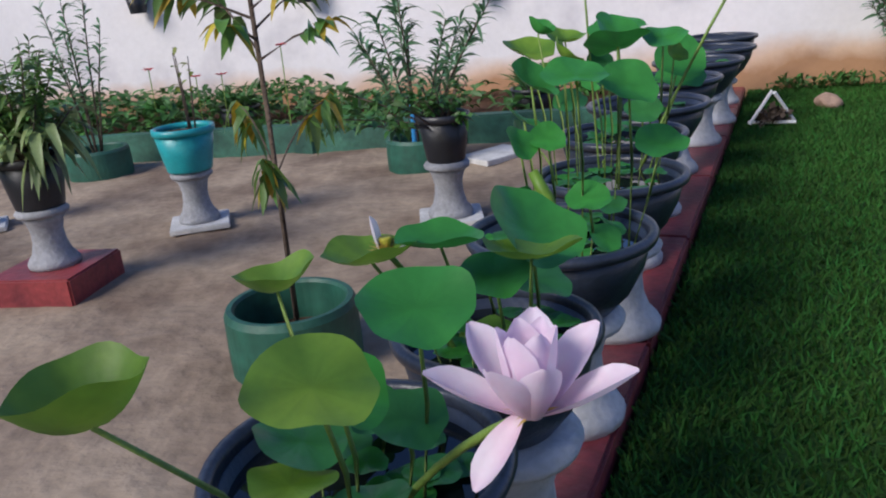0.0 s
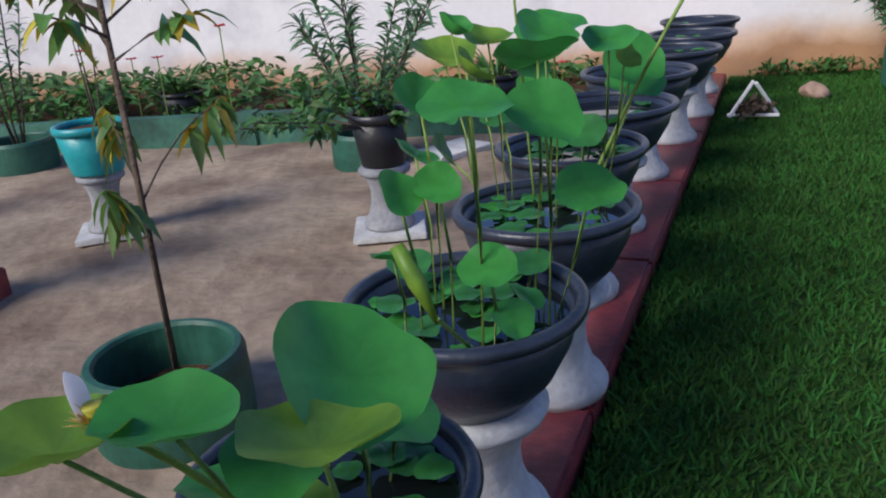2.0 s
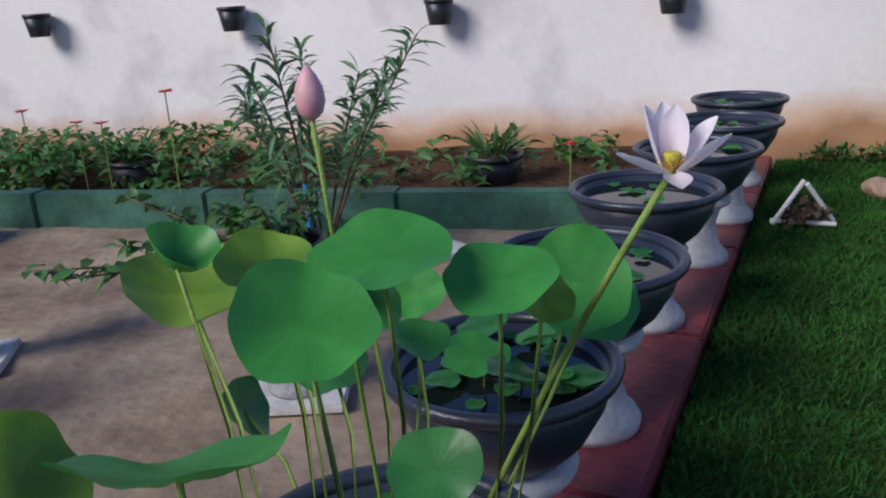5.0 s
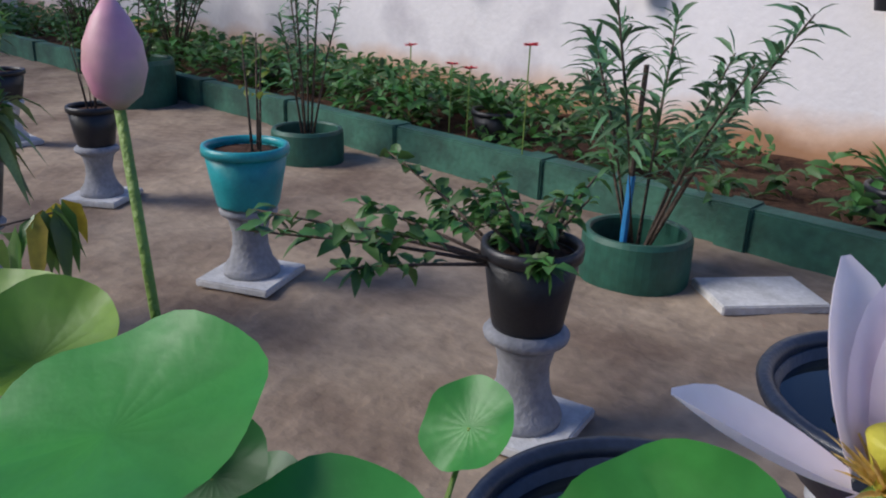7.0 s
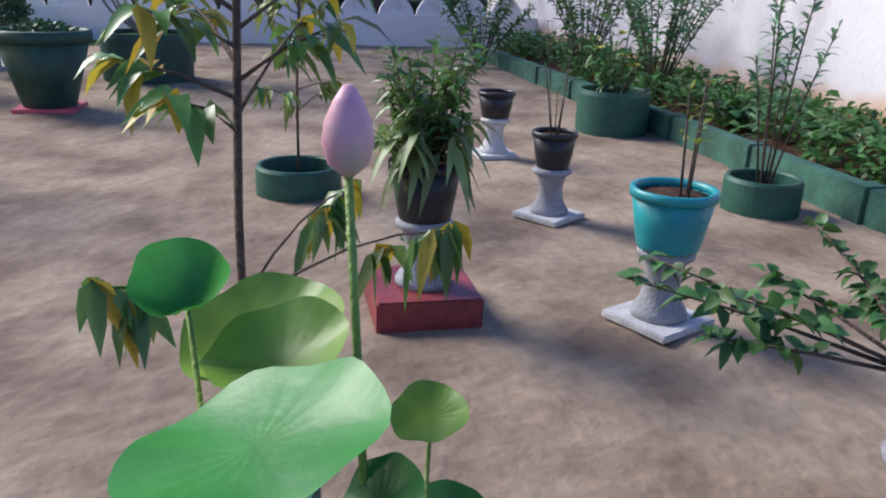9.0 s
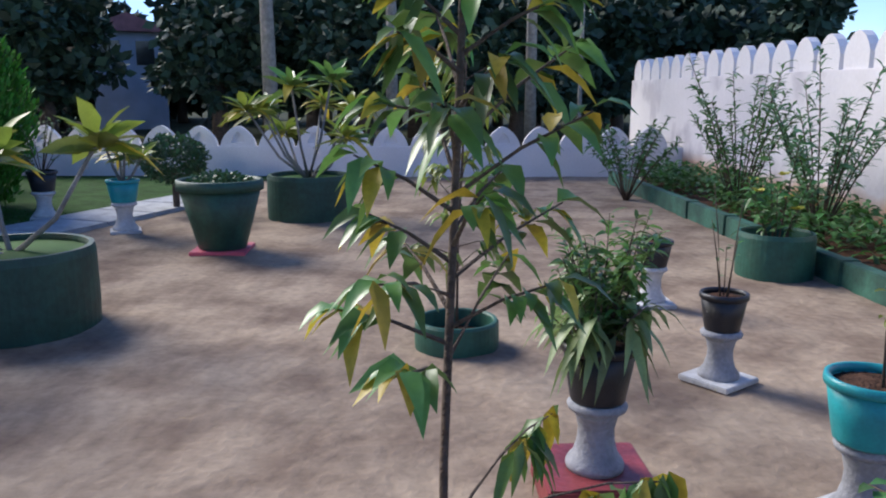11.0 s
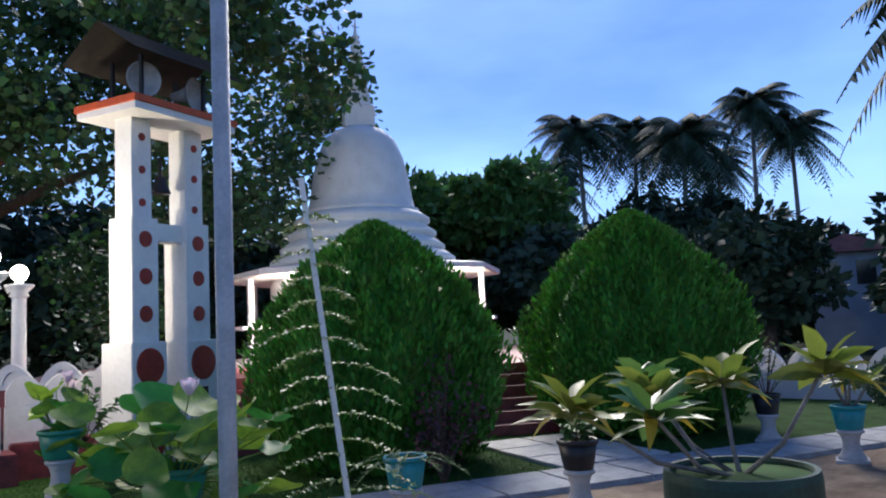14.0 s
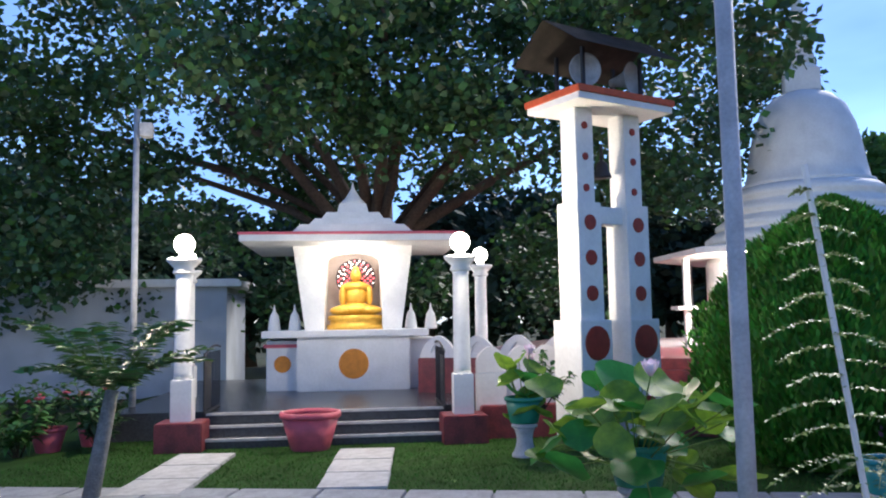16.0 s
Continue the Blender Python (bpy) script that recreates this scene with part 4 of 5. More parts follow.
def polar(az, r, eye=(0.56, 2.05)):
    return eye[0] + r * math.cos(radians(az)), eye[1] + r * math.sin(radians(az))


# far trees and palms
for az, r, elev, fr in ((-145.2, 50, 13.2, 3.6), (-148.4, 54, 13.0, 3.6), (-151.8, 46, 12.3, 3.8), (-156.5, 58, 13.8, 3.6), (-159.1, 60, 12.0, 3.6), (-154.3, 66, 10.5, 3.4), (-143.2, 52, 10.5, 3.6), (-166.6, 40, 6.7, 2.6)):
    x, y = polar(az, r)
    palm((x, y, 0), 1.8 + r * math.tan(radians(elev)), fr, "dark coconut palm beyond the temple wall at dusk", 42, rnd.uniform(-1, 1))
x, y = polar(-170.6, 20)
palm((x, y, 0), 8.6, 3.3, "tall coconut palm with drooping dark fronds behind the wall", 26, 0.2, 0.15)
for az, r, h in ((-178.9, 23, 9), (171.4, 24, 9), (-174.5, 34, 10)):
    x, y = polar(az, r)
    palm((x, y, 0), h, 3.0, "coconut palm with a pale grey trunk behind the wall", 22, 0.1, 0.14)
for az, r, elev, w, nn in ((-137, 38, 12.0, 4.2, 34), (-133, 40, 11.0, 3.4, 24), (-140.5, 37, 10.0, 3.2, 22)):
    x, y = polar(az, r)
    h = 1.8 + r * math.tan(radians(elev))
    tree((x, y, 0), h * 0.5, 0.3, (0, 0, h * 0.66), (w, w, h * 0.33), nn, 1.15, 300, 0.45, LEAF, "broad-leaved green tree beyond the stupa")
for k in range(46):
    az = -126 - 1.75 * k - rnd.uniform(0, 1)
    r = rnd.uniform(27, 40) if k % 2 else rnd.uniform(40, 52)
    if -164.5 < az < -158 and r < 46:
        r = 56
    x, y = polar(az, r)
    h = 1.8 + r * math.tan(radians(rnd.uniform(5.8, 8.8) if k < 20 else rnd.uniform(6.5, 10)))
    if -165 < az < -158:
        h *= 0.55
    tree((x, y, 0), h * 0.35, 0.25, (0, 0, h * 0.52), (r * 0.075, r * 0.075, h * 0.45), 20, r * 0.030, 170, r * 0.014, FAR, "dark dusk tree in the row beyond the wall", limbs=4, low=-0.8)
for k in range(15):
    x, y = polar(-66 - 4.2 * k, rnd.uniform(30, 38))
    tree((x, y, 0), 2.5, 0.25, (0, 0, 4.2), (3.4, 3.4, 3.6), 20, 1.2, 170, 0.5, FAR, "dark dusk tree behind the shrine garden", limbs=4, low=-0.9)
x, y = polar(-161.6, 43)
hs = thing("house", (x, y, 0), "distant pale two-storey house with a red tiled roof", "house", rz=20)
part("wall", box(-2.2, -1.6, -0.1, 2.2, 1.6, 4.5), HOUSEW, hs)
bm = bmesh.new()
vs = [bm.verts.new(p) for p in ((-2.6, -2.1, 4.4), (2.6, -2.1, 4.4), (2.6, 2.1, 4.4), (-2.6, 2.1, 4.4), (-1.8, 0, 5.3), (1.8, 0, 5.3))]
for q in ((0, 1, 5, 4), (1, 2, 5), (2, 3, 4, 5), (3, 0, 4), (0, 1, 2, 3)):
    bm.faces.new([vs[i] for i in q])
part("roof", bm, ROOFT, hs)
for sx in (-1.2, 0.3):
    for sy in (-1, 1):
        part("window", box(sx, sy * 1.62 - 0.03, 2.9, sx + 0.8, sy * 1.62 + 0.03, 4.0), GLASSD, hs)
    part("window", box(2.19, sx, 2.9, 2.24, sx + 0.8, 4.0), GLASSD, hs)
bld = thing("low_building", (5.2, -24.5, 0), "low pale building with a flat eave behind the trees", "building", rz=-8)
part("wall", box(-5, 0, -0.1, 4.4, 4, 2.8), HOUSEW, bld)
part("roof", box(-5.4, -0.7, 2.78, 4.8, 4.3, 2.98, 0.02), WHITE, bld)
for k in range(3):
    part("window", box(-4.2 + 2.6 * k, -0.03, 0.9, -2.7 + 2.6 * k, 0.02, 1.9), GLASSD, bld)
for k in range(4):
    part("pillar", box(-4.9 + 3.0 * k, -0.6, -0.1, -4.6 + 3.0 * k, -0.3, 2.79, 0.01), WHITE, bld)

tl = thing("tube_light", (5.2, -25.3, 2.55), "lit white fluorescent tube under the building's eave", "tube light", rz=-8)
part("fitting", box(-0.65, -0.04, 0.03, 0.65, 0.04, 0.09, 0.008), WHITE, tl)
part("tube", tube([(-0.6, 0, 0), (0.6, 0, 0)], 0.025, 10), BULB, tl, "glowing white tube")
lamp("tube_lamp", (5.1, -25.55, 2.35), 130, (0.95, 0.97, 1.0), 0.3)

# the great fig tree over the shrine
bt = thing("fig_tree", (-3.2, -19.5, 0), "huge old spreading fig tree with heart-shaped leaves over the shrine", "tree")
part("trunk", tube([(0, 0, -0.2), (0.1, 0.1, 1.8), (0.3, 0.4, 3.6), (0.2, 0.6, 5.0)], [0.9, 0.65, 0.6, 0.45], 14), BARK, bt, smooth=True)
cc = dome_clumps(120, (0.0, 1.0, 8.2), (12.5, 6.5, 5.6), RNG, -0.75)
cc += [np.array(p) for p in ((-4.2, 8.2, 7.3), (-4.4, 9.4, 7.9), (-3.2, 8.6, 8.4), (-5.6, 9.0, 6.9), (-1.5, 8.0, 8.6), (1.5, 7.5, 8.2)  , (-3.4, 9.1, 7.6))]
for k in range(9):
    cc.append(np.array((RNG.uniform(7, 13), RNG.uniform(-1, 3), RNG.uniform(4.5, 8.5))))
for k in range(16):
    cc.append(np.array((RNG.uniform(-7, 11), RNG.uniform(-2, 2), RNG.uniform(2.4, 4.4))))
bm = bmesh.new()
for k in range(12):
    e = Vector(cc[k * 9])
    s = Vector((0.25, 0.5, 3.2 + 0.07 * k))
    tube([s, s.lerp(e, 0.35) + Vector((0, 0, 0.4)), s.lerp(e, 0.7) + Vector((0.3, 0, 0.2)), e], [0.20, 0.13, 0.08, 0.03], 7, bm)
part("branchwork", bm, BARK, bt, smooth=True)
p, d = clumps(430, cc, [RNG.uniform(0.9, 1.9) for _ in cc], RNG, 0.2)
part("crown", cards_mesh("crown", p, 0.20, LEAFD, RNG, 0.5, None, 0.8), LEAFD, bt, "dense dark green crown with gaps")
p, d = clumps(60, cc, [RNG.uniform(0.9, 1.8) for _ in cc], RNG, 0.3)
part("young_leaves", cards_mesh("young_leaves", p, 0.21, LEAF, RNG, 0.6, None, 0.8), LEAF, bt, "brighter young leaves")

# clipped conifers


def conifer(at, r, h, label):
    t = thing("clipped_conifer", at, label, "conifer", "clipped conifers")
    part("trunk", tube([(0, 0, -0.05), (0, 0, h * 0.8)], [0.12, 0.04], 8), BARK, t)
    n = 24000
    u = RNG.uniform(0.0, 1.0, n)
    a = RNG.uniform(0, 6.2832, n)
    prof = np.sin(np.pi * np.clip(0.22 + 0.78 * u, 0, 1)) ** 0.75
    lump = 1 + 0.10 * np.sin(9 * a + 4 * u) * np.sin(7 * u + 2 * a) + 0.06 * np.sin(17 * a - 9 * u)
    rr = r * prof * lump * RNG.uniform(0.86, 1.03, n)
    c = np.stack([rr * np.cos(a), rr * np.sin(a), 0.05 + h * u * 0.97], 1)
    d = np.stack([np.cos(a) * 0.5, np.sin(a) * 0.5, np.full(n, 0.9)], 1)
    part("foliage", leaves_mesh("foliage", c, d, 0.12, 0.05, CONIFER, RNG, -0.05, 0.30), CONIFER, t, "dense upright feathery green sprays")
    core = lathe([(r * 0.8 * math.sin(math.pi * min(1, 0.22 + 0.78 * q)) ** 0.75 + 0.01, 0.02 + h * 0.93 * q) for q in [j / 12 for j in range(13)]], 24)
    part("inner_mass", core, CONIFER, t, smooth=True)


conifer((-6.5, -6.45, 0), 1.62, 3.25, "large clipped egg-shaped bright green conifer beside the stupa steps")
conifer((-10.9, -5.15, 0), 1.72, 3.55, "large clipped pointed green conifer beside the stupa steps")

# small shrub with wine-red leaves before the first conifer
t = thing("maroon_shrub", (-6.0, -4.75, 0), "thin shrub with dull maroon leaves on bare twigs", "shrub")
bm = bmesh.new()
P = []
for k in range(26):
    e = (rnd.uniform(-0.4, 0.4), rnd.uniform(-0.4, 0.4), rnd.uniform(0.5, 1.5))
    tube([(0, 0, -0.02), (e[0] * 0.4, e[1] * 0.4, e[2] * 0.5), e], [0.012, 0.008, 0.003], 5, bm)
    P += [tuple(c * f for c in e) for f in (0.6, 0.75, 0.9, 1.0)]
part("twig_mass", bm, BARK, t)
P = np.repeat(np.array(P), 6, 0) + RNG.normal(0, 0.06, (len(P) * 6, 3))
part("foliage", cards_mesh("foliage", P, 0.07, MAROON, RNG), MAROON, t)


def shrub(at, stems, spread, h0, h1, per, ln, wd, material, label, name="shrub", up=0.6, stem_r=0.006, bark=BARK, start=0.35, sway=0.45, droop=0.3, second=None, lean=(0, 0)):
    """A plant of thin stems, with leaves set along them."""
    t = thing(name, at, label, name.replace("_", " "))
    C, D = [], []
    for k in range(stems):
        a = 6.2832 * k / stems + rnd.uniform(-0.4, 0.4)
        h = rnd.uniform(h0, h1)
        s = spread * rnd.uniform(0.5, 1.1)
        e = Vector((math.cos(a) * s + lean[0] * h, math.sin(a) * s + lean[1] * h, h))
        b0 = Vector((math.cos(a) * 0.02, math.sin(a) * 0.02, -0.02))
        pts = [b0, b0.lerp(e, 0.5) + Vector((0, 0, 0.08 * h)), e]
        part("stem", tube(pts, [stem_r * 1.4, stem_r, stem_r * 0.5], 5), bark, t, smooth=True)
        for j in range(per):
            u = start + (1 - start) * (j + rnd.random()) / per
            q = pts[0].lerp(pts[1], u * 2) if u < 0.5 else pts[1].lerp(pts[2], u * 2 - 1)
            b = rnd.uniform(0, 6.2832)
            C.append(tuple(q))
            D.append((math.cos(b), math.sin(b), up))
    half = len(C) if second is None else int(len(C) * 0.78)
    part("foliage", leaves_mesh("foliage", C[:half], D[:half], ln, wd, material, RNG, droop, sway), material, t)
    if second is not None:
        part("old_leaves", leaves_mesh("old_leaves", C[half:], D[half:], ln, wd, second, RNG, droop + 0.3, sway), second, t, "yellowing leaves")
    return t


# yard plants
shrub((-1.3, 5.2, 0.08), 9, 0.62, 0.75, 1.25, 64, 0.17, 0.027, LEAFB, "oleander with narrow grey-green leaves tied to a blue-taped stake", "oleander", 0.7, 0.008)
stk = thing("plant_stake", (-1.33, 5.12, 0.05), "thin stake wound with blue tape beside the oleander", "stake")
part("stick", tube([(0, 0, -0.02), (0.02, 0, 0.95)], 0.012), BARK, stk)
part("tape", tube([(0.0, 0, 0.02), (0.01, 0, 0.45)], 0.018), BLUEROPE, stk, "blue plastic tape")
shrub((-4.15, 5.42, 0.08), 6, 0.28, 0.9, 1.6, 46, 0.12, 0.026, LEAFB, "tall thin oleander shoots in a green ring planter", "oleander", 0.7, 0.007)
shrub((-0.845, 3.753, 0.59), 9, 0.17, 0.1, 0.24, 16, 0.06, 0.03, LEAF, "straggling small-leaved bush in a black pot", "bush", 0.2)
shrub((-0.9, 3.70, 0.58), 11, 0.50, 0.04, 0.22, 26, 0.07, 0.042, LEAF, "long arching leafy branches hanging over the pot edge", "bush", 0.1, 0.005, lean=(-1.9, -1.3), start=0.45)
shrub((-2.745, 2.785, 0.66), 30, 0.22, 0.18, 0.60, 30, 0.08, 0.024, LEAFG, "feathery green shrub spilling from the black pot", "shrub", 0.3, 0.004)
shrub((-2.70, 2.75, 0.66), 12, 0.22, 0.12, 0.30, 8, 0.17, 0.05, LEAFP, "pale drooping long leaves at the pot edge", "shrub", -0.1, 0.004, droop=0.7)
shrub((-4.1, 3.87, 0.52), 5, 0.10, 0.3, 0.75, 3, 0.06, 0.02, LEAF, "bare twigs with few leaves", "shrub", 0.5, 0.004)
shrub((-2.42, 3.85, 0.60), 3, 0.08, 0.2, 0.5, 5, 0.07, 0.03, LEAFL, "small seedling with lime leaves", "seedling", 0.5, 0.005)
shrub((-7.0, 5.55, 0.15), 12, 0.45, 0.5, 1.2, 22, 0.12, 0.05, LEAF, "leafy shrub with yellow flowers in a ring planter", "shrub", 0.4)
shrub((-8.2, 6.6, 0.12), 18, 0.7, 1.0, 2.2, 50, 0.16, 0.034, LEAFB, "tall oleander against the white wall", "oleander", 0.7, 0.009)
shrub((-10.2, 6.5, 0.12), 18, 0.8, 1.0, 2.1, 50, 0.16, 0.036, LEAF, "tall leafy shrub against the white wall", "shrub", 0.6, 0.009)
shrub((-12.5, 5.6, 0.0), 16, 0.8, 0.7, 1.4, 36, 0.15, 0.05, LEAF, "bushy green shrub at the end of the bed", "shrub", 0.5, 0.009)


def sapling(at, h, label, leaf_m, n_br, ln, wd, low, second=None, br_len=0.5, per=9, droop=0.6, lean=0.0, low_twigs=()):
    t = thing("sapling", at, label, "sapling")
    top = Vector((lean, 0.05, h))
    stem = [Vector((0, 0, -0.03)), Vector((lean * 0.2 + 0.01, 0.0, h * 0.33)), Vector((lean * 0.6 - 0.01, 0.03, h * 0.66)), top]
    part("stem", tube(stem, [0.012, 0.010, 0.008, 0.004], 8), BARK, t, smooth=True)
    C, D = [], []
    for k in range(n_br):
        u = low + (1 - low) * (k + 0.5) / n_br
        q = u * 3
        b0 = stem[min(2, int(q))].lerp(stem[min(2, int(q)) + 1], q - min(2, int(q)))
        a = 2.39996 * k + rnd.uniform(-0.3, 0.3)
        L = br_len * rnd.uniform(0.6, 1.15) * (1.2 - 0.6 * u)
        e = b0 + Vector((math.cos(a) * L, math.sin(a) * L, L * rnd.uniform(0.2, 0.95)))
        mid = b0.lerp(e, 0.5) + Vector((0, 0, 0.05 * L))
        part("branch", tube([b0, mid, e], [0.006, 0.004, 0.002], 5), BARK, t)
        for j in range(per):
            s = 0.55 + 0.45 * (j + rnd.random()) / per
            C.append(tuple(b0.lerp(e, s) + Vector((0, 0, 0.03 * L))))
            b = a + rnd.uniform(-1.4, 1.4)
            D.append((math.cos(b), math.sin(b), -0.1))
    for tip in low_twigs:
        e = Vector(tip)
        b0 = stem[0].lerp(stem[1], min(0.95, (e.z - 0.2) / (h * 0.33)))
        pts = arc(b0, e, 0.05, 4)
        part("branch", tube(pts, [0.005, 0.004, 0.0035, 0.003, 0.002], 5), BARK, t)
        for j in range(22):
            q = b0.lerp(e, 0.62 + 0.4 * rnd.random())
            C.append(tuple(q + Vector((0, 0, 0.02))))
            D.append((rnd.uniform(-0.7, 0.7), rnd.uniform(-0.7, 0.7), -0.9))
    order = list(range(len(C)))
    rnd.shuffle(order)
    C, D = [C[i] for i in order], [D[i] for i in order]
    cut = len(C) if second is None else int(len(C) * 0.76)
    part("foliage", leaves_mesh("foliage", C[:cut], D[:cut], ln, wd, leaf_m, RNG, droop, 0.35), leaf_m, t)
    if second is not None:
        part("old_leaves", leaves_mesh("old_leaves", C[cut:], D[cut:], ln, wd, second, RNG, droop, 0.35), second, t, "yellow ageing leaves")
    return t


sapling((-1.18, 2.05, 0.08), 2.6, "slender young tree with drooping green and yellow leaves", LEAFG, 44, 0.10, 0.042, 0.40, LEAFY, 0.32, 12, 0.5, 0.02, ((0.10, 0.46, 0.84), (-0.22, 0.28, 0.86), (0.10, -0.30, 0.74)))
sapling((-4.87, 2.32, 0.08), 1.9, "slender leafy young tree in a low green ring planter", LEAFL, 22, 0.12, 0.045, 0.2, LEAF, 0.34, 12)


def rosette_plant(at, stems, label, h, spread, ln, wd, per=19, name="frangipani", lean=(0, 0)):
    t = thing(name, at, label, name)
    for k in range(stems):
        a = 6.2832 * k / stems + 0.5
        e = Vector((math.cos(a) * spread * rnd.uniform(0.6, 1.1), math.sin(a) * spread * rnd.uniform(0.6, 1.1), h * rnd.uniform(0.4, 1.0))) + Vector((lean[0] * (k % 3 != 1), lean[1] * (k % 3 != 1), 0))
        part("branch", tube([(0, 0, -0.03), tuple(e * 0.5 - Vector((0, 0, 0.12 * h))), tuple(e)], [0.024, 0.018, 0.014], 8), GREYBARK, t, smooth=True)
        C, D = [], []
        for j in range(per):
            b = 2.39996 * j
            C.append(tuple(e + Vector((0, 0, -0.004 * j))))
            D.append((math.cos(b), math.sin(b), 1.0 - 1.2 * j / per))
        part("leaf_whorl", leaves_mesh("leaf_whorl", C, D, ln, wd, LEAFL if k % 3 else LEAFG, RNG, 0.15, 0.16), LEAF, t)
        if k % 4 != 3:
            part("yellow_leaf", leaves_mesh("yellow_leaf", [tuple(e), tuple(e)], [(math.cos(a + 2), math.sin(a + 2), 0.1), (math.cos(a), math.sin(a), -0.2)], ln * 1.1, wd, LEAFY, RNG, 0.4, 0.1), LEAFY, t, "yellow dying leaf")
    return t


rosette_plant((-5.45, -0.93, 0.55), 6, "frangipani with bare pale branches and whorls of long leaves", 1.3, 0.75, 0.42, 0.14, 21, lean=(0.40, -0.55))
rosette_plant((-10.75, 0.62, 0.55), 10, "frangipani with whorls of long leaves in a drum planter", 1.35, 0.95, 0.38, 0.12)
rosette_plant((-9.5, -1.5, 0.62), 4, "small potted frangipani with yellowing leaves", 0.55, 0.25, 0.3, 0.08)
shrub((-10.6, -2.95, 0.62), 14, 0.5, 0.3, 0.8, 12, 0.06, 0.03, LEAFP, "sparse grey-green shrub with pale flowers", "shrub", 0.3)
shrub((-5.82, -2.72, 0.62), 9, 0.2, 0.1, 0.3, 16, 0.08, 0.05, LEAF, "small leafy shrub in a black pot", "shrub", 0.2)
bm_t = thing("round_bush", (-8.33, -0.05, 0.70), "low rounded dark bush in the tall green pot", "bush")
p, d = ball_points(900, (0, 0, 0.05), (0.34, 0.34, 0.12), RNG, 0.5)
part("foliage", cards_mesh("foliage", p, 0.05, LEAFD, RNG), LEAFD, bm_t)
bm_t = thing("round_bush", (-11.4, -1.4, 0.0), "clipped ball-shaped dark bush by the low wall", "bush")
p, d = ball_points(2600, (0, 0, 0.75), (0.5, 0.5, 0.36), RNG, 0.6)
part("foliage", cards_mesh("foliage", p, 0.07, LEAFD, RNG), LEAFD, bm_t)
part("stem", tube([(0, 0, -0.05), (0, 0, 0.6)], 0.05), BARK, bm_t)


def frond_plant(at, n, L, lift, material, label, name="cycad", leaflet=0.07, nl=26):
    t = thing(name, at, label, name)
    for k in range(n):
        a = 6.2832 * k / n + rnd.uniform(-0.25, 0.25)
        l_ = L * rnd.uniform(0.7, 1.1)
        up = lift * rnd.uniform(0.7, 1.3)
        pts = [Vector((math.cos(a) * l_ * u, math.sin(a) * l_ * u, l_ * (up * u - 0.55 * u * u))) for u in (0, 0.25, 0.5, 0.75, 1.0)]
        stem = part("frond", tube([tuple(q) for q in pts], [0.008, 0.006, 0.005, 0.004, 0.002], 5), STALK, t)
        C, D = [], []
        for j in range(nl):
            u = 0.12 + 0.88 * j / nl
            i = min(3, int(u * 4))
            q = pts[i].lerp(pts[i + 1], u * 4 - i)
            for s in (-1, 1):
                C.append(tuple(q))
                D.append((-math.sin(a) * s + 0.5 * math.cos(a), math.cos(a) * s + 0.5 * math.sin(a), 0.15))
        part("leaflets", leaves_mesh("leaflets", C, D, leaflet, leaflet * 0.22, material, RNG, 0.1, 0.1), material, stem)
    return t


frond_plant((-2.25, -0.42, 0.58), 9, 0.50, 0.75, LEAFL, "cycad-like plant with feathery arching fronds in a teal pot", "cycad", 0.10)
frond_plant((-4.3, -3.5, 0.62), 8, 0.62, 0.35, LEAF, "drooping fern-like stems over a teal pot", "fern", 0.05)
frond_plant((2.0, -7.5, 1.1), 20, 0.95, 1.15, LEAF, "small palm with arching dark fronds on a short trunk", "small_palm", 0.24, 26)
sp_t = thing("palm_stump", (2.07, -7.4, 0), "short leaning grey trunk of a small palm on the lawn", "trunk")
part("trunk", tube([(0.1, 0.15, -0.03), (-0.07, -0.1, 1.12)], [0.09, 0.07], 10), GREYBARK, sp_t, smooth=True)

# vine on a leaning white pole
vp = thing("vine_pole", (-1.36, -0.29, 0), "thin leaning pale pole with a trained vine in drooping tiers", "vine pole")
top = Vector((0.23, -0.15, 2.34))
part("pole", tube([(0, 0, -0.05), tuple(top)], 0.011), WHITE, vp)
for k in range(30):
    u = 0.40 + 0.58 * k / 30
    b0 = Vector((0, 0, 0)).lerp(top, u)
    a = radians(146.3) + (math.pi if k % 2 else 0) + rnd.uniform(-0.7, 0.7)
    L = 0.62 * (1.12 - u) * rnd.uniform(0.7, 1.1)
    e = b0 + Vector((math.cos(a) * L, math.sin(a) * L, -0.28 * L))
    pts = arc(b0, e, 0.10 * L, 5)
    br = part("runner", tube(pts, 0.002, 5), STALK, vp)
    C, D = [], []
    for j in range(16):
        q = pts[min(4, int(j / 16 * 5))].lerp(pts[min(4, int(j / 16 * 5)) + 1], (j / 16 * 5) % 1)
        C += [tuple(q)] * 2
        D += [(-math.sin(a), math.cos(a), 0.2), (math.sin(a), -math.cos(a), 0.2)]
    part("leaflets", leaves_mesh("leaflets", C, D, 0.026, 0.015, LEAFP, RNG, 0.2, 0.3), LEAFP, br)

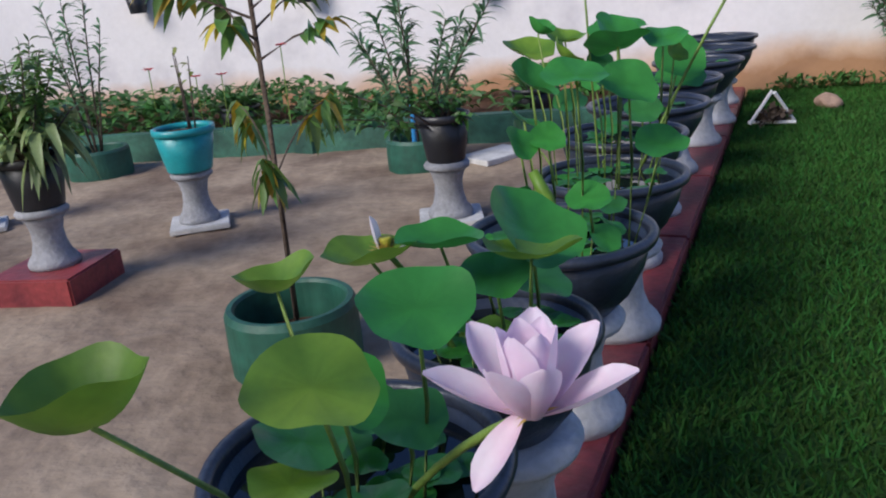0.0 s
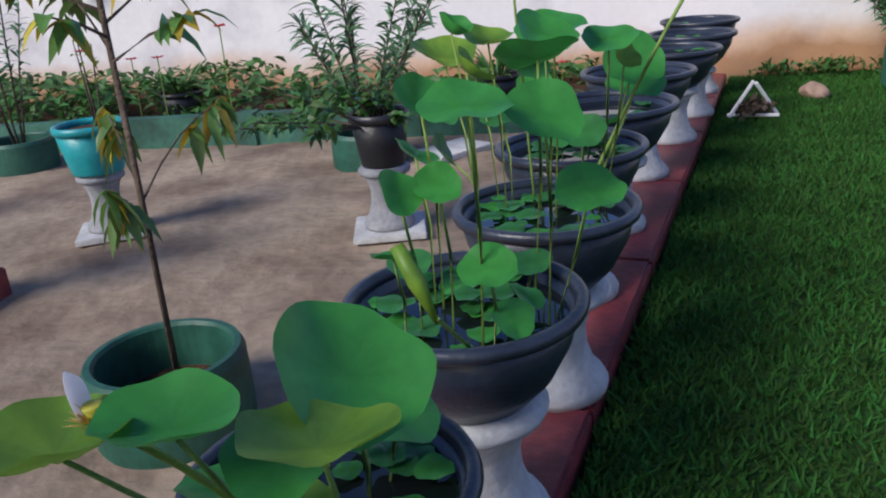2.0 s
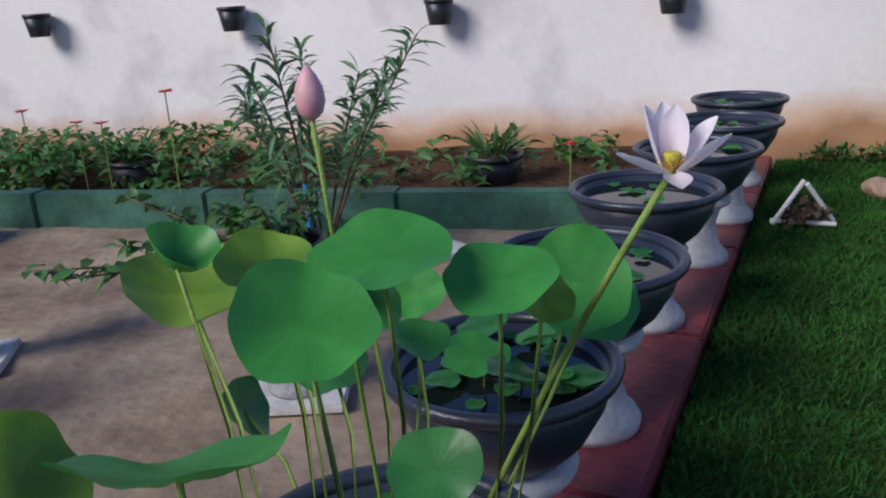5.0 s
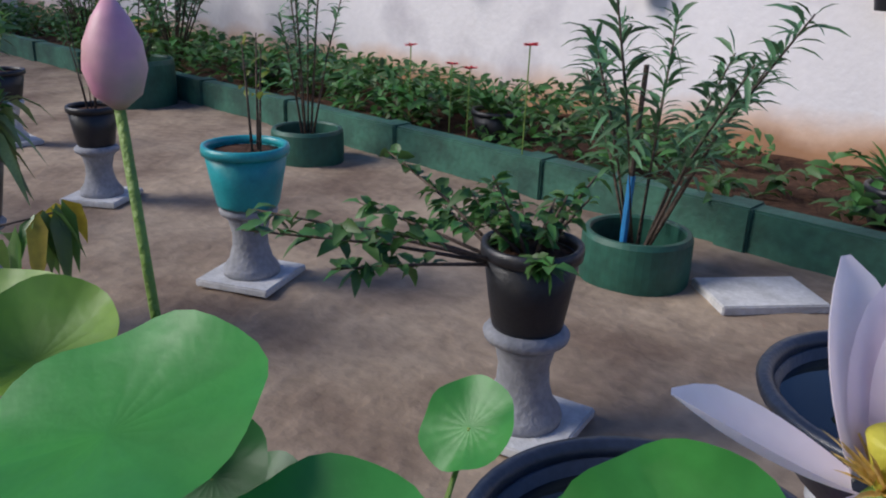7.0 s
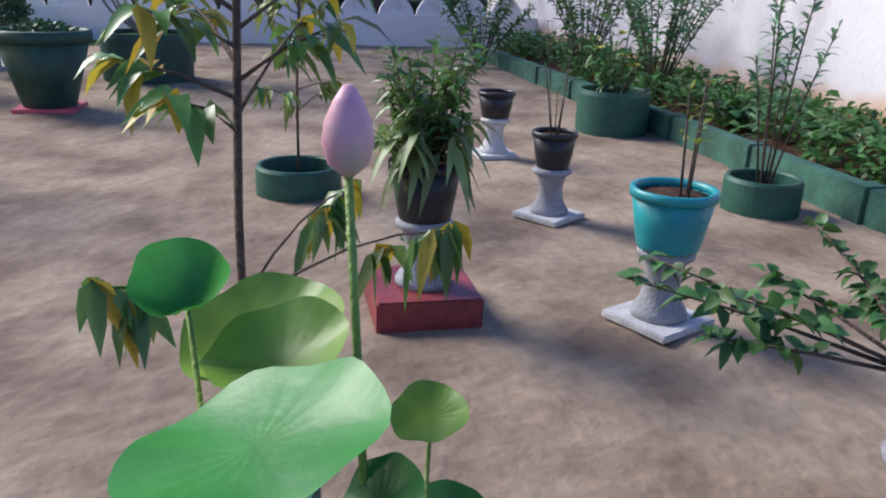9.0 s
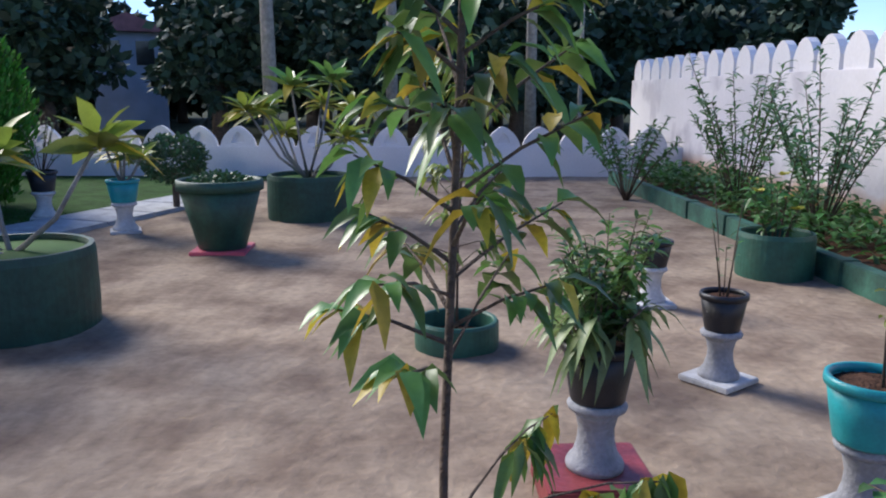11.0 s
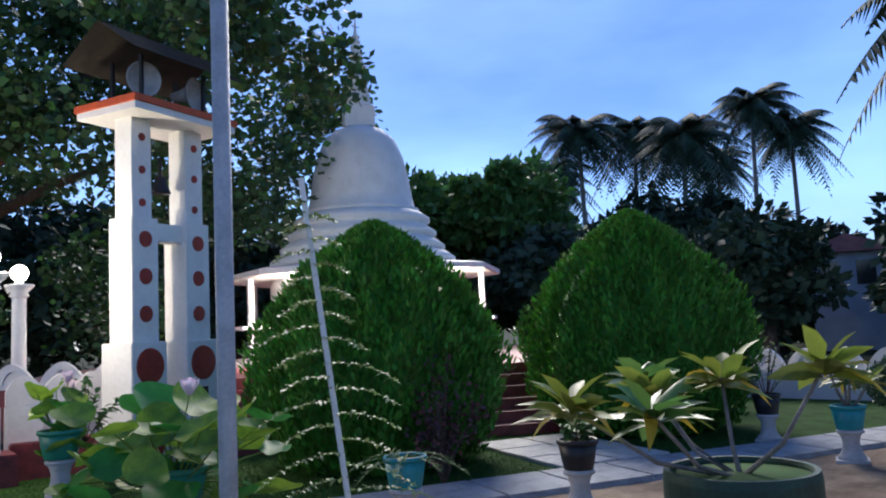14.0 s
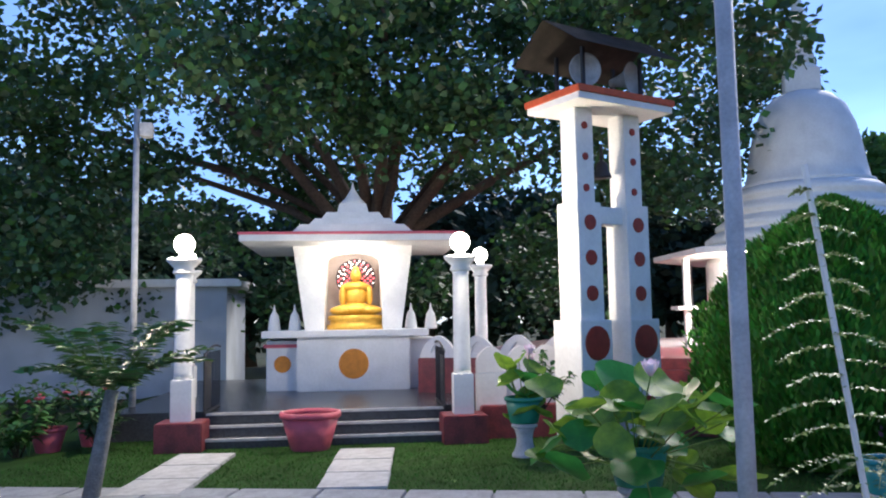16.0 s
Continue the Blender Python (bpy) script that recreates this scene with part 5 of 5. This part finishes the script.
# bed planting: leafy herbs, one stuff object, with red flowers standing over it
C, D = [], []
for k in range(420):
    x, y = rnd.uniform(-14.5, 0.3), rnd.uniform(6.2, 7.5)
    if x > -2.0 and rnd.random() < 0.6:
        continue
    for j in range(13):
        a = rnd.uniform(0, 6.28)
        C.append((x + rnd.gauss(0, 0.06), y + rnd.gauss(0, 0.06), rnd.uniform(0.16, 0.30 if x > -2.5 else 0.46)))
        D.append((math.cos(a), math.sin(a), 0.5))
tagged(part("bed_herbs", leaves_mesh("bed_herbs", C, D, 0.17, 0.06, LEAF, RNG, 0.35, 0.35), LEAF), "mixed leafy green herbs filling the raised bed", "herbs", "", "stuff")
for x, y in ((-3.35, 6.6), (-0.53, 6.6), (-6.45, 6.6)):
    t = thing("spiky_plant", (x, y, 0.31), "tuft of long spiky green leaves in a black pot", "spiky plant", "spiky plants")
    n = 46
    a = RNG.uniform(0, 6.28, n)
    part("foliage", leaves_mesh("foliage", np.stack([np.cos(a) * 0.05, np.sin(a) * 0.05, np.zeros(n)], 1), np.stack([np.cos(a), np.sin(a), RNG.uniform(0.5, 2.2, n)], 1), 0.36, 0.022, LEAF, RNG, 0.25, 0.15), LEAF, t)
for x, y, z in ((-4.10, 6.34, 0.77), (-3.62, 6.3, 0.68), (-3.28, 6.12, 0.70), (0.0, 6.5, 0.42), (-2.6, 5.9, 0.93)):
    t = thing("red_flower", (x, y + 0.05, 0.12), "single red flower on a thin bare stalk in the bed", "flower", "red flowers")
    part("stalk", tube([(0, 0, -0.02), (0.01, 0, z - 0.13)], 0.005, 5), STALK, t)
    n = 22
    a = np.arange(n) * 2.4
    part("petals", leaves_mesh("petals", np.tile((0.01, 0, z - 0.13), (n, 1)), np.stack([np.cos(a), np.sin(a), 0.25 + 0 * a], 1), 0.06, 0.018, REDPETAL, RNG, 0.1, 0.1), REDPETAL, t)
for k in range(14):
    x, y = rnd.uniform(-7.3, -6.7), rnd.uniform(5.3, 5.8)
    t = thing("yellow_flower", (x, y, rnd.uniform(0.6, 0.95)), "small yellow flower on the planter shrub", "flower", "yellow flowers") if k < 5 else None
    if t:
        n = 9
        a = np.arange(n) * 0.7
        part("petals", leaves_mesh("petals", np.zeros((n, 3)), np.stack([np.cos(a), np.sin(a), 0.4 + 0 * a], 1), 0.07, 0.05, YELLOW, RNG, 0.1, 0.1), YELLOW, t)
shrub((2.9, 7.0, 0.0), 26, 0.75, 0.8, 1.6, 70, 0.12, 0.036, LEAFB, "fine-leaved grey-green shrub in the lawn corner", "shrub", 0.6, 0.007)
shrub((3.6, 6.6, 0.0), 26, 0.8, 0.6, 1.3, 70, 0.12, 0.04, LEAFD, "dark leafy shrub in the lawn corner", "shrub", 0.6, 0.007)
ring_planter((3.0, 7.0, 0), 0.4, 0.35, GREENPOT, "green planter under the corner shrub")
C, D = [], []
for k in range(140):
    x = rnd.uniform(1.8, 6)
    for j in range(7):
        C.append((x + rnd.gauss(0, 0.06), 7.68 + rnd.gauss(0, 0.05), rnd.uniform(0.0, 0.12)))
        D.append((rnd.uniform(-1, 1), rnd.uniform(-1, 0.2), 0.8))
tagged(part("wall_weeds", leaves_mesh("wall_weeds", C, D, 0.10, 0.035, LEAF, RNG), LEAF), "weeds growing along the foot of the wall", "weeds", "", "stuff")

# white star ornament and stone on the lawn
orn = thing("star_ornament", (1.38, 5.95, 0), "white painted triangular planter frame with dry leaves on the lawn", "ornament")
for k in range(3):
    a, b = radians(90 + 120 * k), radians(210 + 120 * k)
    part("bar", tube([(0.2 * math.cos(a), 0.06, 0.12 + 0.16 * math.sin(a)), (0.2 * math.cos(b), -0.02, 0.12 + 0.16 * math.sin(b))], 0.014), WHITE, orn)
p, d = ball_points(160, (0, 0.03, 0.09), (0.12, 0.05, 0.07), RNG, 0.2)
part("dry_leaves", cards_mesh("dry_leaves", p, 0.07, BARK, RNG), BARK, orn, "brown dry leaves")
st_t = thing("stone", (1.99, 6.7, 0.05), "small pale brown stone on the grass", "stone")
bm = bmesh.new()
bmesh.ops.create_icosphere(bm, subdivisions=3, radius=0.11)
for v in bm.verts:
    v.co *= 1 + 0.35 * noise.noise(v.co * 9)
    v.co.z *= 0.7
part("rock", bm, mat("stone", (0.45, 0.30, 0.22), 0.9, vary=0.3, scale=9), st_t)
for x, y in ((0.98, 1.5), (1.7, 3.5), (1.3, 2.6)):
    t = thing("fallen_petal", (x, y, 0.04), "fallen pale pink petal on the grass", "petal", "fallen petals")
    part("petal", leaves_mesh("petal", [(0, 0, 0)], [(1, 0.3, 0.1)], 0.05, 0.03, PETALW, RNG, 0.0, 0.1), PETALW, t)


# ---- lotus plants ----
def lotus_leaf_bm(r, cup, tilt, az, seed):
    bm = bmesh.new()
    rg = random.Random(seed)
    ph, ph2 = rg.uniform(0, 6.28), rg.uniform(0, 6.28)
    nr, ns = 6, 36
    mid = bm.verts.new((0, 0, 0))
    rings = []
    for i in range(1, nr + 1):
        u = i / nr
        ring = []
        for k in range(ns):
            a = 6.2832 * k / ns
            rr = r * u * (1 + 0.045 * math.sin(3 * a + ph) + 0.02 * math.sin(7 * a + ph2))
            z = r * (cup * u * u + 0.10 * u * u * math.sin(2 * a + ph) + 0.05 * u ** 3 * math.sin(5 * a + ph2)) + 0.006 * math.cos(a * 18) * u * (1 - u)
            ring.append(bm.verts.new((rr * math.cos(a), rr * math.sin(a), z)))
        rings.append(ring)
    for k in range(ns):
        bm.faces.new((mid, rings[0][k], rings[0][(k + 1) % ns]))
    for p_, q_ in zip(rings, rings[1:]):
        for k in range(ns):
            bm.faces.new((p_[k], q_[k], q_[(k + 1) % ns], p_[(k + 1) % ns]))
    bmesh.ops.rotate(bm, verts=bm.verts, cent=(0, 0, 0), matrix=Matrix.Rotation(radians(az), 3, "Z") @ Matrix.Rotation(radians(tilt), 3, "X"))
    return bm


LEAVES = [  # tub, x, y, z, radius, cup, tilt, turn, tone
    (0, -0.32, 0.03, 0.96, 0.068, 0.1, 18, 40, 1), (0, -0.262, 0.28, 0.94, 0.076, 0.15, 20, 20, 0), (0, -0.49, -0.09, 0.985, 0.064, 0.75, -8, 75, 1),
    (0, -0.36, 0.20, 0.86, 0.07, 0.2, 30, 80, 0), (0, -0.30, 0.30, 0.76, 0.06, 0.1, 15, 50, 2), (0, -0.46, 0.30, 0.72, 0.07, 0.1, 12, 100, 2), (0, -0.38, 0.42, 0.70, 0.06, 0.1, 12, 60, 2),
    (0, -0.55, 0.50, 0.88, 0.068, 0.55, -8, 60, 1), (0, -0.45, 0.22, 0.70, 0.06, 0.1, 10, 160, 1), (0, -0.33, 0.20, 0.69, 0.055, 0.1, 10, 220, 2),
    (1, -0.387, 0.521, 0.919, 0.076, 0.35, -6, 20, 1), (1, -0.275, 0.547, 0.935, 0.07, 0.3, -4, 330, 0), (1, -0.141, 0.708, 0.903, 0.093, 0.25, 38, 60, 0),
    (1, -0.13, 0.567, 0.903, 0.078, 0.3, -12, 0, 1), (1, -0.20, 0.62, 0.85, 0.06, 0.2, 20, 10, 0), (1, -0.15, 0.90, 0.74, 0.075, 0.1, 25, 60, 2),
    (1, -0.25, 0.86, 0.74, 0.075, 0.1, 20, 200, 2), (1, -0.34, 0.74, 0.71, 0.06, 0.1, 15, 130, 0), (1, -0.24, 0.72, 0.70, 0.05, 0.1, 10, 250, 1),
    (2, -0.06, 1.29, 1.10, 0.080, 0.12, 14, 20, 0), (2, 0.068, 1.421, 1.05, 0.074, 0.2, 38, 30, 0), (2, 0.05, 1.62, 1.13, 0.085, 0.2, 25, 200, 0),
    (2, -0.183, 1.505, 1.059, 0.070, 0.35, 40, 70, 0), (2, -0.10, 1.62, 1.11, 0.05, 0.5, 45, 100, 1), (2, -0.209, 1.532, 0.955, 0.05, 0.2, 30, 100, 0),
    (2, -0.209, 1.335, 0.932, 0.047, 0.2, 55, 60, 0), (2, -0.139, 1.383, 0.931, 0.046, 0.2, 40, 20, 0), (2, -0.038, 1.29, 0.795, 0.054, 0.15, 25, 0, 0),
    (2, 0.0, 1.31, 0.68, 0.043, 0.15, 45, 40, 0), (2, 0.15, 1.45, 0.89, 0.066, 0.2, 25, 10, 0), (2, -0.224, 1.31, 0.81, 0.043, 0.2, 20, 180, 0),
    (2, -0.25, 1.55, 0.70, 0.05, 0.1, 15, 0, 2), (2, 0.02, 1.58, 0.69, 0.045, 0.1, 15, 0, 2), (2, 0.02, 1.42, 0.68, 0.04, 0.1, 30, 90, 0),
    (3, 0.068, 2.102, 1.139, 0.092, 0.12, 14, 350, 0), (3, -0.106, 2.122, 1.112, 0.066, 0.35, 14, 30, 1), (3, -0.009, 2.525, 0.922, 0.055, 0.15, 40, 0, 0),
    (3, 0.298, 2.399, 0.998, 0.088, 0.15, 50, 10, 0), (3, 0.26, 2.24, 1.03, 0.04, 0.5, 55, 40, 1), (3, -0.23, 2.114, 1.078, 0.085, 0.3, 20, 40, 1),
    (3, 0.055, 1.86, 1.15, 0.072, 0.2, 35, 40, 0), (3, -0.19, 2.035, 1.15, 0.045, 0.8, 30, 80, 0), (3, 0.01, 2.20, 1.03, 0.046, 0.1, 45, 20, 2), (3, -0.293, 2.329, 0.764, 0.057, 0.2, 60, 90, 2), (3, -0.169, 2.282, 1.006, 0.041, 0.2, 20, 60, 1),
    (3, 0.215, 2.14, 1.10, 0.072, 0.1, 20, 0, 0), (3, 0.31, 2.50, 0.90, 0.09, 0.25, 20, 0, 0), (3, 0.04, 2.34, 0.91, 0.05, 0.2, 20, 60, 0), (3, -0.10, 2.30, 0.88, 0.06, 0.1, 30, 0, 2), (3, 0.14, 2.02, 0.88, 0.06, 0.1, 30, 0, 2),
    (4, 0.06, 2.72, 0.70, 0.07, 0.1, 15, 30, 0), (4, 0.16, 2.66, 0.69, 0.07, 0.1, 20, 130, 2), (4, 0.22, 2.80, 0.72, 0.08, 0.15, 18, 230, 0), (4, 0.04, 2.90, 0.69, 0.06, 0.1, 15, 300, 2),
]
TONES = (LOTUS, LOTUSY, LOTUSD)

plants = {}
for k in range(5):
    plants[k] = thing("lotus_plant", (TUBS[k][0], TUBS[k][1], 0.60), "lotus with broad green leaves on tall stalks rising from the tub", "lotus", "lotus plants")
for k, (tub, x, y, z, r_, cup, tilt, turn, tone) in enumerate(LEAVES):
    o = Vector((TUBS[tub][0], TUBS[tub][1], 0.60))
    c = Vector((x, y, z)) - o
    lf = part("leaf", lotus_leaf_bm(r_ * 1.05, cup, tilt, turn, k), TONES[tone], plants[tub], "", pose(*c), smooth=True)
    d2 = Vector((c.x, c.y, 0))
    reach = 0.7 * TUBS[tub][2]
    foot = d2 * (reach / d2.length) if d2.length > reach else d2 * 0.8
    pts = [foot + Vector((0, 0, -0.03)) - c, (foot - c) * 0.45 + Vector((0.01, 0.01, 0)), Vector((0, 0, -0.002))]
    part("stalk", tube(pts, [0.0042, 0.004, 0.003], 6), STALK, lf, smooth=True)


def petal_bm(L, W, curl):
    bm = bmesh.new()
    rows = []
    for i in range(9):
        u = i / 8
        w = W * math.sin(math.pi * min(1, 0.12 + 0.80 * u)) ** 0.72 * (0.80 + 0.20 * u)
        if i == 7:
            w *= 0.84
        if i == 8:
            w = W * 0.12
        row = []
        for j in range(7):
            s = j / 6 * 2 - 1
            row.append(bm.verts.new((s * w / 2, L * u, curl * L * u * u + 0.28 * w * s * s)))
        rows.append(row)
    for p_, q_ in zip(rows, rows[1:]):
        for j in range(6):
            bm.faces.new((p_[j], p_[j + 1], q_[j + 1], q_[j]))
    return bm


def lotus_flower(at, L, W, petals, label, material, foot, pod=True):
    t = thing("lotus_flower", at, label, "lotus flower", "lotus flowers")
    for a, lift, s in petals:
        m_ = pose(0, 0, 0, 0, 0, a) @ pose(0, 0.012, 0, lift, 0, 0)
        part("petal", petal_bm(L * s, W * s, 0.18), material, t, "", m_, smooth=True)
    if pod:
        part("seed_pod", lathe([(0.004, 0.0), (0.008, 0.014), (0.012, 0.026), (0.010, 0.028), (0.002, 0.0275)], 18), YELLOW, t, "yellow seed pod", smooth=True)
        n = 70
        a = RNG.uniform(0, 6.28, n)
        part("stamens", leaves_mesh("stamens", np.zeros((n, 3)), np.stack([np.cos(a), np.sin(a), RNG.uniform(0.5, 1.6, n)], 1), 0.032, 0.003, STAMEN, RNG, 0.1, 0.2), STAMEN, t, "fringe of golden stamens")
    part("stalk", tube(arc(Vector(foot) - Vector(at), (0, 0, 0.002), 0.02, 5), 0.0055, 7), STALK, t, smooth=True)
    return t


lotus_flower((-0.09, -0.01, 0.955), 0.098, 0.056, [(a, l_, s) for a, l_, s in ((0, 40, 1), (50, 35, 1), (95, 18, 1), (150, 45, 0.9), (200, 50, 0.85), (265, 20, 1), (305, 38, 1), (25, 70, 0.9), (85, 68, 0.9), (145, 72, 0.9), (215, 75, 0.9), (280, 70, 0.9), (335, 68, 0.9), (130, -55, 0.8))], "open pink-tipped lotus flower leaning over the tub", PETAL, (-0.32, 0.28, 0.62))
lotus_flower((0.436, 2.262, 1.212), 0.088, 0.045, [(20, 65, 1.05), (70, 62, 1.05), (125, 15, 0.95), (185, -10, 0.9), (240, 30, 1), (300, 40, 1), (345, 75, 1)], "open white and pink lotus flower with yellow seed pod", PETALW, (0.14, 2.30, 0.60))
lotus_flower((-0.376, 0.577, 0.915), 0.065, 0.036, [(90, 70, 1), (30, -30, 0.9), (270, 20, 0.9)], "fading white lotus flower dropping its petals", PETALW, (-0.30, 0.78, 0.60))
bd = thing("lotus_bud", (-0.04, 2.18, 1.31), "closed pink lotus bud on a tall stalk", "lotus bud")
part("bud", lathe([(0.004, -0.002), (0.016, 0.008), (0.021, 0.025), (0.019, 0.042), (0.012, 0.058), (0.004, 0.070)], 20), BUD, bd, smooth=True)
part("stalk", tube(arc((0.04, 0.03, -0.72), (0, 0, 0), 0.0, 5), 0.004, 6), STALK, bd, smooth=True)
rl = thing("rolled_lotus_leaf", (-0.13, 1.08, 0.86), "rolled young lotus leaf standing on its stalk", "lotus leaf")
part("roll", tube([(0.03, -0.01, -0.07), (0.0, 0, 0), (-0.03, 0.01, 0.06)], [0.004, 0.016, 0.012], 12), LOTUSY, rl, smooth=True)
part("stalk", tube([(0.05, 0.26, -0.27), (0.03, -0.01, -0.06)], 0.004, 6), STALK, rl)
# floating pads in the tubs
for k, (x, y, R) in enumerate(TUBS):
    for j in range(22 if k < 5 else 5):
        a, q = rnd.uniform(0, 6.28), 0.74 * R * math.sqrt(rnd.random())
        pr = rnd.uniform(0.02, 0.05)
        ob = part("lily_pad", lotus_leaf_bm(pr, 0.02, 0, rnd.uniform(0, 360), 900 + 20 * k + j), TONES[rnd.choice((0, 2, 2))], smooth=True)
        ob.matrix_world = pose(x + q * math.cos(a), y + q * math.sin(a), 0.620 + 0.0015 * j)
        tagged(ob, "small round green pad floating on the tub water", "lily pad", "lily pads")

# lotus in teal pots near the bell tower
for x, y, h in ((-2.45, -4.15, 0.55), (-3.0, -8.2, 0.65)):
    pedestal((x, y, 0), 0.45, 0.17, "pedestal under a teal lotus pot", 0, PALECONC)
    pot((x, y, 0.45), 0.26, 0.34, mat("green_teal_plastic", (0.02, 0.26, 0.17), 0.45, vary=0.2), "green-teal pot holding a lotus by the lawn", soil=WATER)
    lp = thing("lotus_plant", (x, y, 0.72), "lotus plant with pale green leaves in a teal pot", "lotus", "lotus plants")
    for k in range(54 if y > -5 else 16):
        a = 2.4 * k
        s = (0.85 if y > -5 else 0.5) * math.sqrt((k + 1) / 54)
        c = Vector((math.cos(a) * s, math.sin(a) * s, rnd.uniform(-0.25, h)))
        lf = part("leaf", lotus_leaf_bm(rnd.uniform(0.13, 0.22), 0.2, rnd.uniform(15, 55), rnd.uniform(0, 360), 500 + k), LOTUSY if k % 3 else LOTUS, lp, "", pose(*c), smooth=True)
        part("stalk", tube([(-c.x * 0.8, -c.y * 0.8, -c.z - 0.05), (-c.x * 0.3, -c.y * 0.3, -c.z * 0.4), (0, 0, 0)], 0.006, 6), STALK, lf)
    for k in range(2):
        a = 1.5 + 2.5 * k
        lotus_flower((x + 0.3 * math.cos(a), y + 0.3 * math.sin(a), 1.35 - 0.12 * k), 0.14, 0.08, [(50 * j, 45 + 20 * (j % 2), 1) for j in range(8)], "pink lotus flower above the teal pots", PETAL, (x, y, 0.75))
# pink pots and blossoms beside the steps
for x, y, r_ in ((-4.0, 0.3, 0.26), (-3.55, 0.75, 0.2)):
    p0 = at_shrine(x, y).translation
    pot((p0.x, p0.y, 0.0), r_, 0.36, PINK, "pink painted concrete pot beside the lawn", group="pink pots", taper=0.62)
    shrub((p0.x, p0.y, 0.28), 10, 0.35, 0.3, 0.75, 16, 0.16, 0.06, LEAF, "leafy flowering plant in a pink pot", "shrub", 0.4)
    for k in range(5):
        a = 1.3 * k
        fl = thing("pink_flower", (p0.x + 0.3 * math.cos(a), p0.y + 0.3 * math.sin(a), 0.72 + 0.06 * (k % 3)), "small pink blossom among the potted leaves", "flower", "pink flowers")
        b_ = np.arange(9) * 0.7
        part("petals", leaves_mesh("petals", np.zeros((9, 3)), np.stack([np.cos(b_), np.sin(b_), 0.4 + 0 * b_], 1), 0.10, 0.07, PINK, RNG, 0.1, 0.1), PINK, fl)
# shrubs along the shrine's side
shrub((3.6, -10.6, 0.0), 14, 0.5, 0.4, 0.9, 20, 0.22, 0.07, LEAF, "dark leafy shrub with pink flowers beside the shrine", "shrub", 0.5)
shrub((2.6, -10.9, 0.0), 12, 0.5, 0.4, 0.9, 20, 0.22, 0.07, LEAFD, "leafy plants beside the shrine steps", "shrub", 0.5)
shrub((-3.4, -8.5, 0.6), 12, 0.4, 0.3, 0.8, 20, 0.12, 0.06, LEAF, "leafy flowering plant by the parapet", "shrub", 0.4)
